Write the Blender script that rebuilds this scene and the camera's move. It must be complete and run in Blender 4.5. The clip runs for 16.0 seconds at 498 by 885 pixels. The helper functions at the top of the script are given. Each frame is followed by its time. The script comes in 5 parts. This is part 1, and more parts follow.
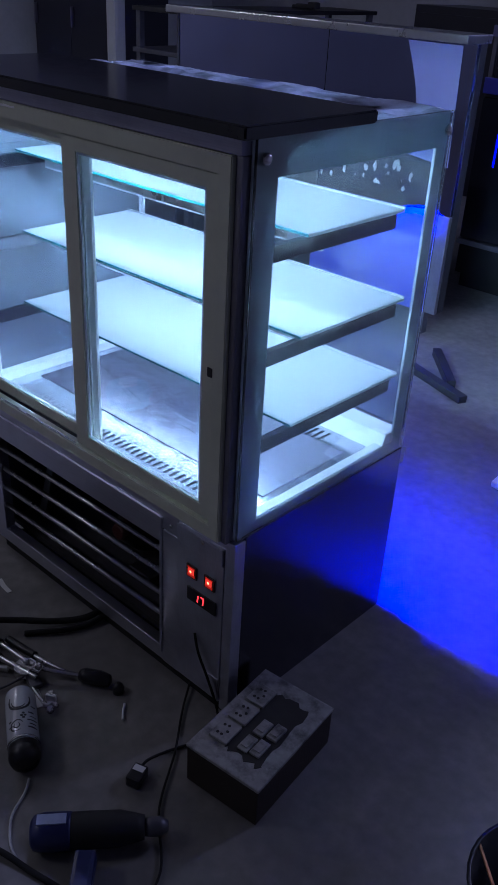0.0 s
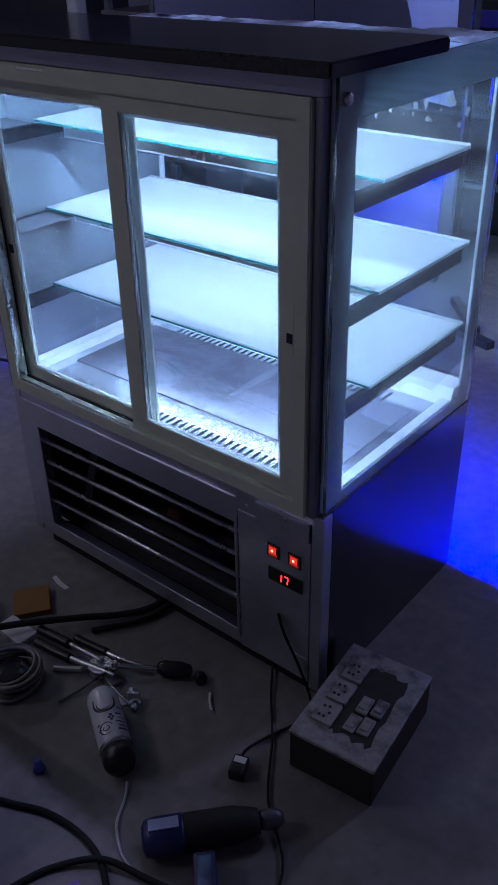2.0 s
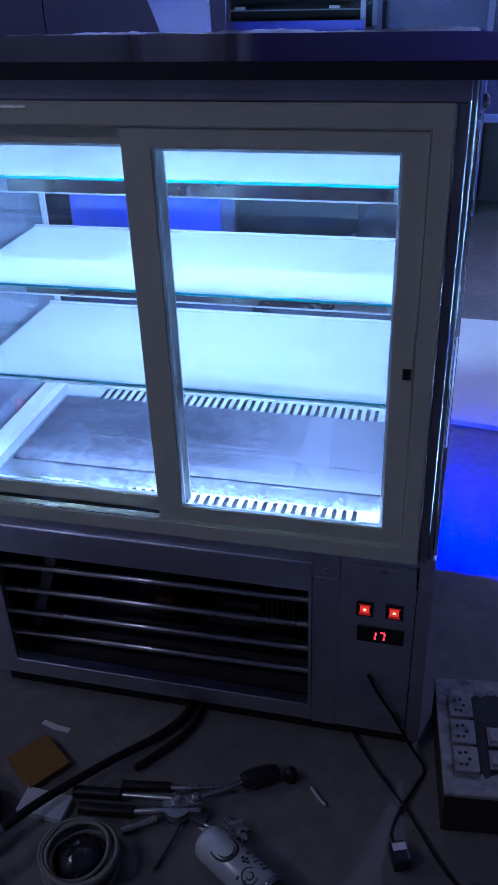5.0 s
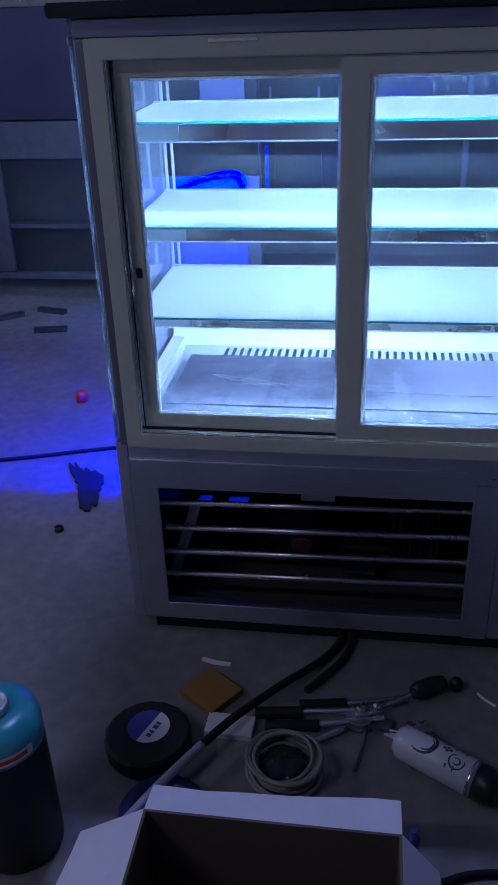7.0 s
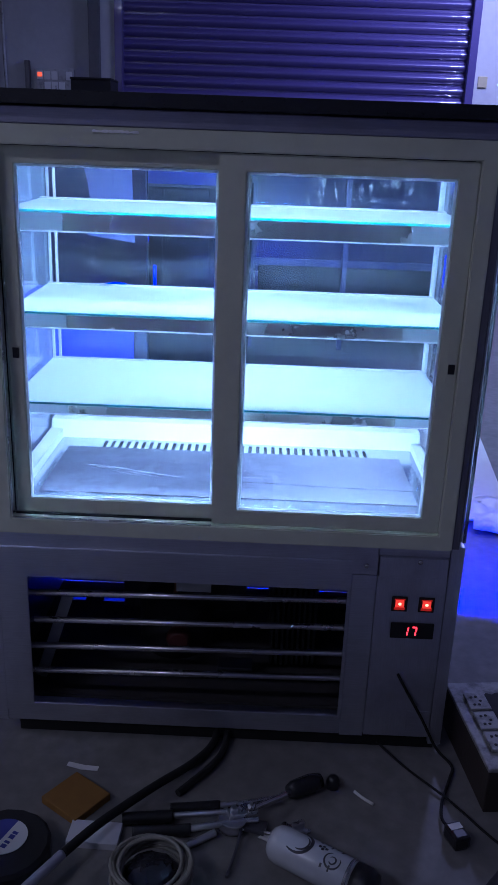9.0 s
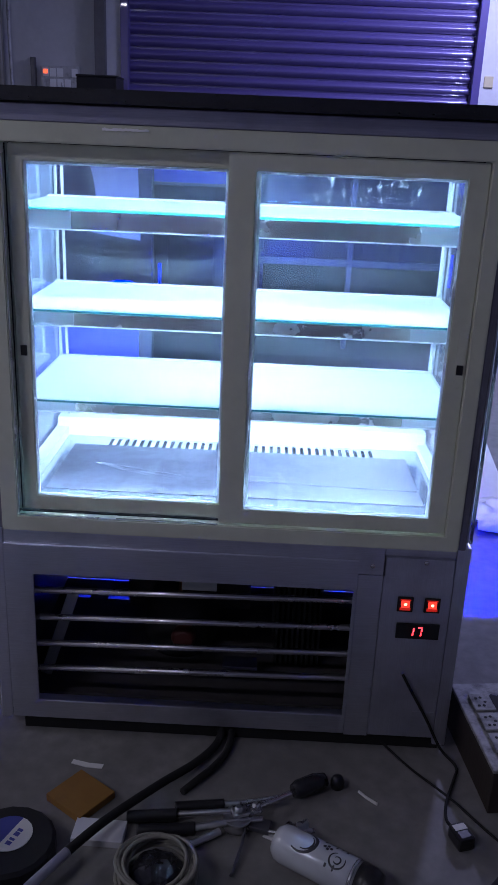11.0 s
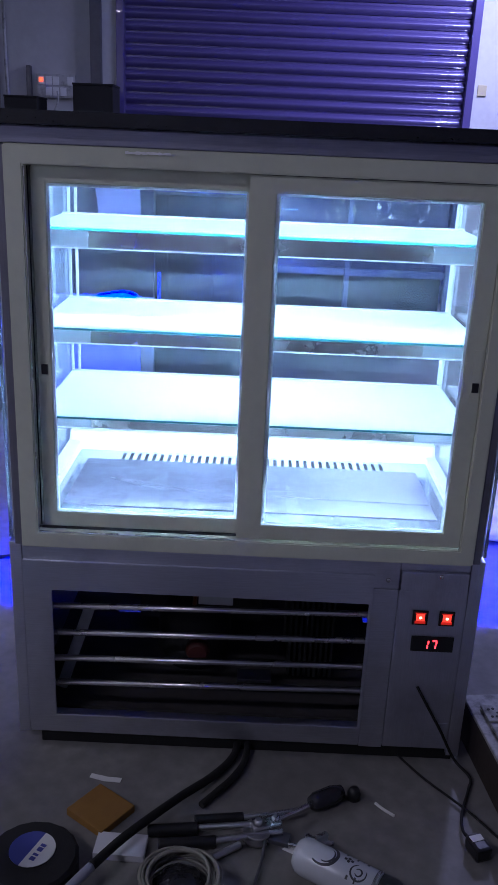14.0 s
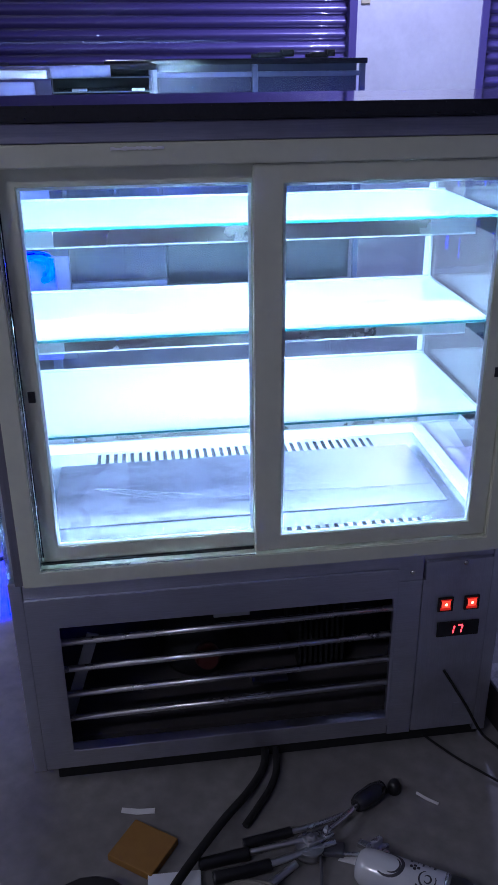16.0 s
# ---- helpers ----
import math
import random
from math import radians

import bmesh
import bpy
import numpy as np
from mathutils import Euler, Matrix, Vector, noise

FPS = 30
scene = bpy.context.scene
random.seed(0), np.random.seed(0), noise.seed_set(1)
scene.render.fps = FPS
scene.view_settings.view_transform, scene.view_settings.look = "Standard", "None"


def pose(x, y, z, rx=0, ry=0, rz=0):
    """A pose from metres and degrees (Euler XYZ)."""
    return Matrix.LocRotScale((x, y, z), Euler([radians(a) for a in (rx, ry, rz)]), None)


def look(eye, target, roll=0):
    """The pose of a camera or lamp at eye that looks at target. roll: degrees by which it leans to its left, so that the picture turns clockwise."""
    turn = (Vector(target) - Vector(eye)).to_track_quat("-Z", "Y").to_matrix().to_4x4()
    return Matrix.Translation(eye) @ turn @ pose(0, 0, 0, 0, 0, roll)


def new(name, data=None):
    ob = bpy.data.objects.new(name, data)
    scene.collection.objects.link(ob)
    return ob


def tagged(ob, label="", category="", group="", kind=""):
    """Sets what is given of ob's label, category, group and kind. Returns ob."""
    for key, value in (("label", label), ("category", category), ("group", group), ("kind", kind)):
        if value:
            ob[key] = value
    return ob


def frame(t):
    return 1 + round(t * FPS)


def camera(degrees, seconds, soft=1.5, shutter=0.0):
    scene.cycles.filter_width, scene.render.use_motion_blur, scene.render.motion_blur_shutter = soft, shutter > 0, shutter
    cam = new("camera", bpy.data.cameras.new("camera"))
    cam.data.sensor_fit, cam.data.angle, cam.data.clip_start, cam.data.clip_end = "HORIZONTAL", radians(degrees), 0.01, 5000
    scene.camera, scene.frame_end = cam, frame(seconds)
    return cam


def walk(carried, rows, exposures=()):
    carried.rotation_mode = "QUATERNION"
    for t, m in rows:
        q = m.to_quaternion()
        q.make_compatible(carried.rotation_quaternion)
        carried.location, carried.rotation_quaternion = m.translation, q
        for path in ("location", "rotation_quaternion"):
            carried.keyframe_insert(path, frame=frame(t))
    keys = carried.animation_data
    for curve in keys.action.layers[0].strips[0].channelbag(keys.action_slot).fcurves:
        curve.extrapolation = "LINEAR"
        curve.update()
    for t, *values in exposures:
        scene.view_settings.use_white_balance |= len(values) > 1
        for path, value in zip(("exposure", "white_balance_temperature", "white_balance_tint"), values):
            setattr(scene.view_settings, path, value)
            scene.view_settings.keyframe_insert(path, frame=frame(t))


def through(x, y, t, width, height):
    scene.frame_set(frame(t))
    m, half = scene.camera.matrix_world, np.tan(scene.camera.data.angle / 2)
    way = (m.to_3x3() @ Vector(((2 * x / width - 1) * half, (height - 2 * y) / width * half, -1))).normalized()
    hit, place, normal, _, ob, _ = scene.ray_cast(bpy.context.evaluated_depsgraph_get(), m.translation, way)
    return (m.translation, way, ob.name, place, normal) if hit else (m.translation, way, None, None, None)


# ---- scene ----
cam = camera(32.6, 16.0, soft=0.6)
PATH = [
    (0, (1.824, -0.996, 1.459), (0.665, 0.309, 0.482), 3.3),
    (0.5, (1.835, -1.127, 1.48), (0.716, 0.227, 0.524), 2.6),
    (1, (1.823, -1.148, 1.463), (0.671, 0.161, 0.483), 1.1),
    (1.5, (1.77, -1.121, 1.438), (0.634, 0.172, 0.42), -0.2),
    (2, (1.628, -1.051, 1.415), (0.53, 0.255, 0.372), -1.3),
    (2.5, (1.51, -0.972, 1.421), (0.424, 0.335, 0.366), -2.4),
    (3, (1.462, -0.954, 1.427), (0.455, 0.439, 0.405), -1.9),
    (3.5, (1.284, -1.024, 1.403), (0.492, 0.522, 0.411), -2.0),
    (3.7, (1.18, -1.081, 1.392), (0.484, 0.502, 0.387), -1.7),
    (5.8, (0.737, -1.22, 1.397), (0.483, 0.471, 0.36), -1.1),
    (6, (0.659, -1.26, 1.405), (0.467, 0.435, 0.361), -0.8),
    (6.5, (0.529, -1.428, 1.388), (0.351, 0.303, 0.403), -2.7),
    (7, (0.497, -1.451, 1.261), (0.218, 0.295, 0.325), -2.1),
    (7.5, (0.527, -1.453, 1.181), (0.371, 0.349, 0.33), 3.1),
    (8, (0.531, -1.472, 1.186), (0.476, 0.388, 0.452), 3.1),
    (8.5, (0.526, -1.476, 1.182), (0.502, 0.409, 0.512), 2.3),
    (9, (0.521, -1.476, 1.188), (0.493, 0.41, 0.523), 2.1),
    (11.5, (0.507, -1.475, 1.19), (0.476, 0.409, 0.521), 2.7),
    (12, (0.5, -1.472, 1.193), (0.475, 0.413, 0.526), 3.0),
    (12.5, (0.489, -1.469, 1.193), (0.478, 0.418, 0.53), 3.1),
    (13, (0.485, -1.471, 1.194), (0.478, 0.42, 0.542), 3.0),
    (13.5, (0.474, -1.481, 1.197), (0.465, 0.413, 0.552), 2.8),
    (14, (0.458, -1.487, 1.217), (0.449, 0.401, 0.557), 2.5),
    (14.5, (0.458, -1.472, 1.251), (0.446, 0.399, 0.545), 2.0),
    (15, (0.456, -1.452, 1.303), (0.455, 0.392, 0.531), 1.2),
    (15.5, (0.417, -1.41, 1.32), (0.491, 0.416, 0.507), 0.5),
    (15.9, (0.281, -1.3, 1.325), (0.513, 0.496, 0.476), -0.2),
    (16, (0.249, -1.303, 1.318), (0.493, 0.499, 0.486), -0.5),
]
EXPOSURES = [(0.0, 0.1, 5350, 21.5), (2.0, 0.08, 5450, 25), (3.5, 0.05, 5100, 23), (6.0, 0.0, 4750, 33), (6.6, 0.0, 4750, 33), (7.2, 0.28, 4950, 29), (9.2, 0.38, 4900, 28), (11.3, 0.92, 5500, 23), (12.5, 1.0, 5450, 24), (16.0, 1.04, 5350, 23)]
walk(cam, [(t, look(eye, target, roll)) for t, eye, target, roll in PATH], EXPOSURES)

# ---- world: the workshop is closed, hardly any light comes from outside ----
world = bpy.data.worlds.new("world")
scene.world = world
world.use_nodes = True
world.node_tree.nodes["Background"].inputs[0].default_value = (0.05, 0.06, 0.12, 1)
world.node_tree.nodes["Background"].inputs[1].default_value = 0.05

LED_COLOUR, LED_POWER = (0.57, 0.84, 1.0), 700.0
BLUE_POWER = 2300.0


def tube_lamp(name, x, y, z, length, watts, turn=0.0, colour=(0.68, 0.67, 1.0), tip=0.0):
    lamp = bpy.data.lights.new(name, "AREA")
    lamp.shape, lamp.size, lamp.size_y, lamp.energy, lamp.color = "RECTANGLE", length, 0.05, watts, colour
    ob = new(name, lamp)
    ob.matrix_world = pose(x, y, z, tip, 0, turn)
    return ob


tube_lamp("tube_light_right", 2.25, 4.4, 2.95, 1.2, 46.0, 90)
tube_lamp("tube_light_middle", 0.14, 0.66, 3.2, 0.35, 14.5, 0, (0.62, 0.64, 1.0))
tube_lamp("tube_light_left", -3.6, -0.05, 2.8, 1.2, 17.0, 90, (1.0, 0.93, 0.86))
# unseen fill lamp, added for the bounced light on the cabinet front
tube_lamp("front_fill", -1.8, -2.6, 3.2, 1.2, 14.0, 0, (1.0, 0.94, 0.9))


# ---- materials ----
def material(name, colour, rough=0.5, metal=0.0, grain=40.0, vary=0.12, stain=0.0, stain_scale=3.0, stain_colour=(0.05, 0.05, 0.05),
             bump=0.0, stretch=(1, 1, 1), per_object=0.0, coat=0.0, rough_vary=0.08):
    m = bpy.data.materials.new(name)
    m.use_nodes = True
    n, l = m.node_tree.nodes, m.node_tree.links
    b = n["Principled BSDF"]
    b.inputs["Metallic"].default_value, b.inputs["Coat Weight"].default_value = metal, coat
    co = n.new("ShaderNodeTexCoord")
    mp = n.new("ShaderNodeMapping")
    mp.inputs["Scale"].default_value = stretch
    l.new(co.outputs["Object"], mp.inputs["Vector"])
    fine = n.new("ShaderNodeTexNoise")
    fine.inputs["Scale"].default_value, fine.inputs["Detail"].default_value = grain, 6
    l.new(mp.outputs[0], fine.inputs["Vector"])
    big = n.new("ShaderNodeTexNoise")
    big.inputs["Scale"].default_value, big.inputs["Detail"].default_value = stain_scale, 8
    big.inputs["Roughness"].default_value = 0.65
    l.new(co.outputs["Object"], big.inputs["Vector"])
    ramp = n.new("ShaderNodeMapRange")
    ramp.inputs["To Min"].default_value, ramp.inputs["To Max"].default_value = 1 - vary, 1 + vary
    l.new(fine.outputs["Fac"], ramp.inputs["Value"])
    mul = n.new("ShaderNodeMix")
    mul.data_type, mul.blend_type = "RGBA", "MULTIPLY"
    mul.inputs["Factor"].default_value = 1
    mul.inputs["A"].default_value = (*colour, 1)
    l.new(ramp.outputs[0], mul.inputs["B"])
    last = mul.outputs["Result"]
    if per_object:
        info = n.new("ShaderNodeObjectInfo")
        r2 = n.new("ShaderNodeMapRange")
        r2.inputs["To Min"].default_value, r2.inputs["To Max"].default_value = 1 - per_object, 1 + per_object
        l.new(info.outputs["Random"], r2.inputs["Value"])
        m2 = n.new("ShaderNodeMix")
        m2.data_type, m2.blend_type = "RGBA", "MULTIPLY"
        m2.inputs["Factor"].default_value = 1
        l.new(last, m2.inputs["A"])
        l.new(r2.outputs[0], m2.inputs["B"])
        last = m2.outputs["Result"]
    if stain:
        cut = n.new("ShaderNodeMapRange")
        cut.inputs["From Min"].default_value, cut.inputs["From Max"].default_value = 0.48, 0.72
        cut.inputs["To Max"].default_value = stain
        l.new(big.outputs["Fac"], cut.inputs["Value"])
        m3 = n.new("ShaderNodeMix")
        m3.data_type = "RGBA"
        l.new(cut.outputs[0], m3.inputs["Factor"])
        l.new(last, m3.inputs["A"])
        m3.inputs["B"].default_value = (*stain_colour, 1)
        last = m3.outputs["Result"]
    l.new(last, b.inputs["Base Color"])
    rr = n.new("ShaderNodeMapRange")
    rr.inputs["To Min"].default_value, rr.inputs["To Max"].default_value = max(0.02, rough - rough_vary), min(1, rough + rough_vary)
    l.new(big.outputs["Fac"], rr.inputs["Value"])
    l.new(rr.outputs[0], b.inputs["Roughness"])
    if bump:
        bp = n.new("ShaderNodeBump")
        bp.inputs["Strength"].default_value, bp.inputs["Distance"].default_value = bump, 0.002
        l.new(fine.outputs["Fac"], bp.inputs["Height"])
        l.new(bp.outputs[0], b.inputs["Normal"])
    return m


def glow(name, colour, strength):
    m = bpy.data.materials.new(name)
    m.use_nodes = True
    b = m.node_tree.nodes["Principled BSDF"]
    b.inputs["Base Color"].default_value = (*[c * 0.5 for c in colour], 1)
    b.inputs["Emission Color"].default_value = (*colour, 1)
    b.inputs["Emission Strength"].default_value = strength
    return m


def clear_glass(name, colour=(0.95, 0.97, 0.98), rough=0.0, smear=0.03, dust_haze=0.013, smudge=0.03, ior=1.45, haze_tint=(0.8, 0.8, 0.8)):
    """Clear glass with a few smudges and a thin dusty veil, which also paints in haze and reflections."""
    m = bpy.data.materials.new(name)
    m.use_nodes = True
    n, l = m.node_tree.nodes, m.node_tree.links
    b = n["Principled BSDF"]
    b.inputs["Base Color"].default_value = (*colour, 1)
    b.inputs["Transmission Weight"].default_value, b.inputs["IOR"].default_value = 1, ior
    co = n.new("ShaderNodeTexCoord")
    t = n.new("ShaderNodeTexNoise")
    t.inputs["Scale"].default_value, t.inputs["Detail"].default_value = 7, 9
    l.new(co.outputs["Object"], t.inputs["Vector"])
    r = n.new("ShaderNodeMapRange")
    r.inputs["From Min"].default_value, r.inputs["From Max"].default_value = 0.55, 0.8
    r.inputs["To Min"].default_value, r.inputs["To Max"].default_value = rough, rough + smear
    l.new(t.outputs["Fac"], r.inputs["Value"])
    l.new(r.outputs[0], b.inputs["Roughness"])
    t2 = n.new("ShaderNodeTexNoise")
    t2.inputs["Scale"].default_value, t2.inputs["Detail"].default_value, t2.inputs["Distortion"].default_value = 26, 14, 0.4
    l.new(co.outputs["Object"], t2.inputs["Vector"])
    veil = n.new("ShaderNodeMapRange")
    veil.inputs["From Min"].default_value, veil.inputs["From Max"].default_value = 0.56, 0.74
    veil.inputs["To Min"].default_value, veil.inputs["To Max"].default_value = dust_haze, dust_haze + smudge
    l.new(t2.outputs["Fac"], veil.inputs["Value"])
    back, front, grey, both = n.new("ShaderNodeBsdfTranslucent"), n.new("ShaderNodeBsdfDiffuse"), n.new("ShaderNodeMixShader"), n.new("ShaderNodeMixShader")
    for s in (back, front):
        s.inputs["Color"].default_value = (*haze_tint, 1)
    l.new(back.outputs[0], grey.inputs[1])
    l.new(front.outputs[0], grey.inputs[2])
    l.new(veil.outputs[0], both.inputs["Fac"])
    l.new(b.outputs[0], both.inputs[1])
    l.new(grey.outputs[0], both.inputs[2])
    l.new(both.outputs[0], n["Material Output"].inputs["Surface"])
    return m


def film(name, colour, least=0.35, through=0.6):
    """Frosted film on glass: lets light through softly, with smudges."""
    m = bpy.data.materials.new(name)
    m.use_nodes = True
    n, l = m.node_tree.nodes, m.node_tree.links
    out = n["Material Output"]
    b = n["Principled BSDF"]
    b.inputs["Roughness"].default_value = 0.35
    co = n.new("ShaderNodeTexCoord")
    t = n.new("ShaderNodeTexNoise")
    t.inputs["Scale"].default_value, t.inputs["Detail"].default_value = 11, 9
    l.new(co.outputs["Object"], t.inputs["Vector"])
    ramp = n.new("ShaderNodeMapRange")
    ramp.inputs["From Min"].default_value, ramp.inputs["From Max"].default_value = 0.35, 0.65
    ramp.inputs["To Min"].default_value, ramp.inputs["To Max"].default_value = least, 0.98
    l.new(t.outputs["Fac"], ramp.inputs["Value"])
    mul = n.new("ShaderNodeMix")
    mul.data_type, mul.blend_type = "RGBA", "MULTIPLY"
    mul.inputs["Factor"].default_value = 1
    mul.inputs["A"].default_value = (*colour, 1)
    l.new(ramp.outputs[0], mul.inputs["B"])
    l.new(mul.outputs["Result"], b.inputs["Base Color"])
    tr = n.new("ShaderNodeBsdfTranslucent")
    l.new(mul.outputs["Result"], tr.inputs["Color"])
    mix = n.new("ShaderNodeMixShader")
    mix.inputs["Fac"].default_value = through
    l.new(b.outputs[0], mix.inputs[1])
    l.new(tr.outputs[0], mix.inputs[2])
    l.new(mix.outputs[0], out.inputs["Surface"])
    return m


FROSTED = film("frosted_film", (0.8, 0.82, 0.9), 0.35, 0.72)
PAINTED_GLASS = film("painted_glass_border", (0.6, 0.66, 0.7), 0.8, 0.2)
STEEL = material("brushed_steel", (0.68, 0.69, 0.78), 0.4, 1.0, 60, 0.16, 0.6, 4, (0.36, 0.36, 0.43), 0.025, (9, 9, 0.35), rough_vary=0.16)
STEEL_H = material("brushed_steel_level", (0.68, 0.69, 0.78), 0.4, 1.0, 60, 0.16, 0.6, 4, (0.36, 0.36, 0.43), 0.025, (0.35, 9, 9), rough_vary=0.16)
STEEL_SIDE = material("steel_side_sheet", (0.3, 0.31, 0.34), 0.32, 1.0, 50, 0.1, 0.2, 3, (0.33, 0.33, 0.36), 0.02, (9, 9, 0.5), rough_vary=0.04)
STEEL_LIGHT = material("light_steel_strip", (0.6, 0.63, 0.64), 0.4, 0.75, 50, 0.08, 0.2, 8, (0.4, 0.42, 0.42), 0.03)
STEEL_FILM = material("filmed_steel", (0.62, 0.63, 0.69), 0.42, 0.3, 60, 0.16, 0.5, 9, (0.36, 0.37, 0.43), 0.03, (1, 4, 1), rough_vary=0.1)
DECK_STEEL = material("deck_steel", (0.44, 0.45, 0.52), 0.15, 0.92, 90, 0.1, 0.15, 9, (0.42, 0.43, 0.5), 0.05, (1, 4, 1), rough_vary=0.08)
SATIN = material("satin_aluminium", (0.72, 0.75, 0.8), 0.4, 0.3, 60, 0.06, 0.2, 9, (0.5, 0.53, 0.58), 0.02, (0.4, 8, 8))
STEEL_DARK = material("dark_steel_post", (0.24, 0.235, 0.28), 0.4, 0.7, 50, 0.15, 0.3, 6, (0.04, 0.04, 0.05), 0.03, (9, 9, 0.5))
STEEL_HEAD = material("dull_header_steel", (0.32, 0.32, 0.42), 0.45, 0.8, 60, 0.2, 0.4, 6, (0.16, 0.16, 0.2), 0.05, (0.35, 9, 9))
DARK_POLISH = material("dark_polished_steel", (0.16, 0.16, 0.19), 0.14, 1.0, 30, 0.1, 0.2, 8, (0.1, 0.1, 0.12))
# darker copy of the side steel: the right side's shade is in its colour
SIDE_SHADED = material("shaded_side_sheet", (0.12, 0.12, 0.145), 0.2, 1.0, 50, 0.12, 0.12, 3, (0.09, 0.09, 0.11), 0.02, (9, 9, 0.5))
BAR = material("polished_bar", (0.66, 0.65, 0.66), 0.27, 1.0, 30, 0.08)
CREAM = material("cream_aluminium", (0.68, 0.70, 0.56), 0.4, 0.1, 70, 0.05, 0.3, 5, (0.44, 0.45, 0.38), 0.03)
RUBBER = material("black_rubber", (0.006, 0.006, 0.0065), 0.85, 0, 60, 0.3, bump=0.2)
GASKET = film("pale_gasket", (0.95, 0.97, 1.0), 0.95, 0.85)
GRANITE = material("black_granite", (0.012, 0.012, 0.018), 0.1, 0, 220, 0.35, 0.12, 60, (0.03, 0.03, 0.036), 0.0, rough_vary=0.06)
GRANITE.node_tree.nodes["Principled BSDF"].inputs["Specular IOR Level"].default_value = 0.45
OPAL = film("opal_glass_sheet", (0.87, 0.92, 0.94), 0.92, 0.24)
OPAL.node_tree.nodes["Principled BSDF"].inputs["Roughness"].default_value = 0.22
GLASS_EDGE = material("green_glass_edge", (0.01, 0.075, 0.085), 0.15, 0, 30, 0.05)
WHITE_PAINT = material("white_paint", (0.84, 0.86, 0.86), 0.4, 0, 50, 0.05, 0.2, 9, (0.6, 0.62, 0.64))
GLASS = clear_glass("window_glass")
SIDE_GLASS = clear_glass("side_glass", (0.9, 0.96, 0.96), dust_haze=0.03, smudge=0.015)
# strong bluish veil paints the shelves' reflection into the left pane
LEFT_GLASS = clear_glass("reflection_veil_glass", (0.86, 0.93, 0.97), dust_haze=0.125, smudge=0.04, ior=1.6, haze_tint=(0.6, 0.72, 0.9))
REAR_GLASS = clear_glass("rear_glass", (0.68, 0.82, 1.0), 0.0, 0.01, 0.003, 0.02, 1.5)
BLUE_FLOOR_GLOW = glow("blue_floor_glow", (0.03, 0.045, 1.0), 5.0)
RED_RUST = material("red_rust", (0.07, 0.014, 0.011), 0.6, 0, 40, 0.2)
COPPER = material("copper", (0.55, 0.26, 0.14), 0.35, 1.0, 40, 0.15)
COUNTER_GLASS = clear_glass("counter_glass", (0.78, 0.76, 0.95), dust_haze=0.002, smudge=0.006)
TOP_FILM = film("crinkled_top_film", (0.85, 0.85, 0.94), 0.3, 0.55)
RETURN_WHITE = material("pale_aluminium", (0.72, 0.75, 0.74), 0.35, 0.2, 60, 0.06)
# bay parts are coloured dark so the space behind the grille reads as shaded
INSIDE = material("dark_machine_bay", (0.06, 0.056, 0.058), 0.6, 0, 20, 0.3, 0.5, 6, (0.03, 0.028, 0.028))
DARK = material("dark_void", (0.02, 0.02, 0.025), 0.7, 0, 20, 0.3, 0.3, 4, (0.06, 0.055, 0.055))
BLACK_PLASTIC = material("black_plastic", (0.01, 0.01, 0.012), 0.38, 0, 90, 0.25, 0.3, 12, (0.018, 0.018, 0.02), 0.1)
BLUE_PLASTIC = material("dark_blue_plastic", (0.014, 0.019, 0.09), 0.35, 0, 90, 0.2, 0.3, 12, (0.01, 0.012, 0.04), 0.1)
CONCRETE = material("concrete_floor", (0.19, 0.183, 0.175), 0.62, 0, 28, 0.42, 0.6, 2.6, (0.105, 0.1, 0.096), 0.5, rough_vary=0.16)
PLASTER = material("painted_plaster", (0.56, 0.57, 0.58), 0.75, 0, 30, 0.08, 0.5, 1.2, (0.33, 0.34, 0.35), 0.15)
CEILING = material("ceiling_paint", (0.45, 0.45, 0.46), 0.8, 0, 20, 0.06, 0.3, 1.0, (0.32, 0.32, 0.33))
SHUTTER = material("purple_shutter_paint", (0.105, 0.083, 0.26), 0.34, 0.1, 30, 0.08, 0.25, 3, (0.08, 0.06, 0.2), 0.03, per_object=0.08, coat=1.0)
DUSTY = material("dusty_dark_steel", (0.12, 0.12, 0.14), 0.45, 0.6, 30, 0.2, 0.5, 4, (0.05, 0.05, 0.06), 0.05)
LED = glow("white_led", LED_COLOUR, LED_POWER)
LED_TOP = glow("white_led_top", LED_COLOUR, LED_POWER * 2.7)
LED_LOW = glow("white_led_low", LED_COLOUR, LED_POWER * 0.34)
BLUE_LED = glow("blue_led", (0.003, 0.007, 1.0), BLUE_POWER)
RED_GLOW = glow("red_neon", (1.0, 0.05, 0.02), 0.7)
RED_SPOT = glow("red_neon_core", (1.0, 0.3, 0.12), 3.0)
RED_DIM = glow("red_rocker_edge", (1.0, 0.03, 0.01), 0.22)
RED_SEGMENT = glow("red_segment", (1.0, 0.03, 0.03), 2.5)
PAPER = material("white_paper", (0.7, 0.7, 0.7), 0.7, 0, 40, 0.06, 0.2, 10, (0.5, 0.5, 0.5))
CARDBOARD = material("cardboard", (0.1, 0.075, 0.055), 0.8, 0, 50, 0.12, 0.3, 5, (0.06, 0.045, 0.035), 0.1)
ORANGE_CARD = material("orange_card", (0.24, 0.12, 0.02), 0.7, 0, 50, 0.12, 0.4, 9, (0.2, 0.08, 0.02))
PRINTED = material("printed_white_card", (0.62, 0.62, 0.66), 0.5, 0, 50, 0.05, 0.25, 6, (0.42, 0.42, 0.5))
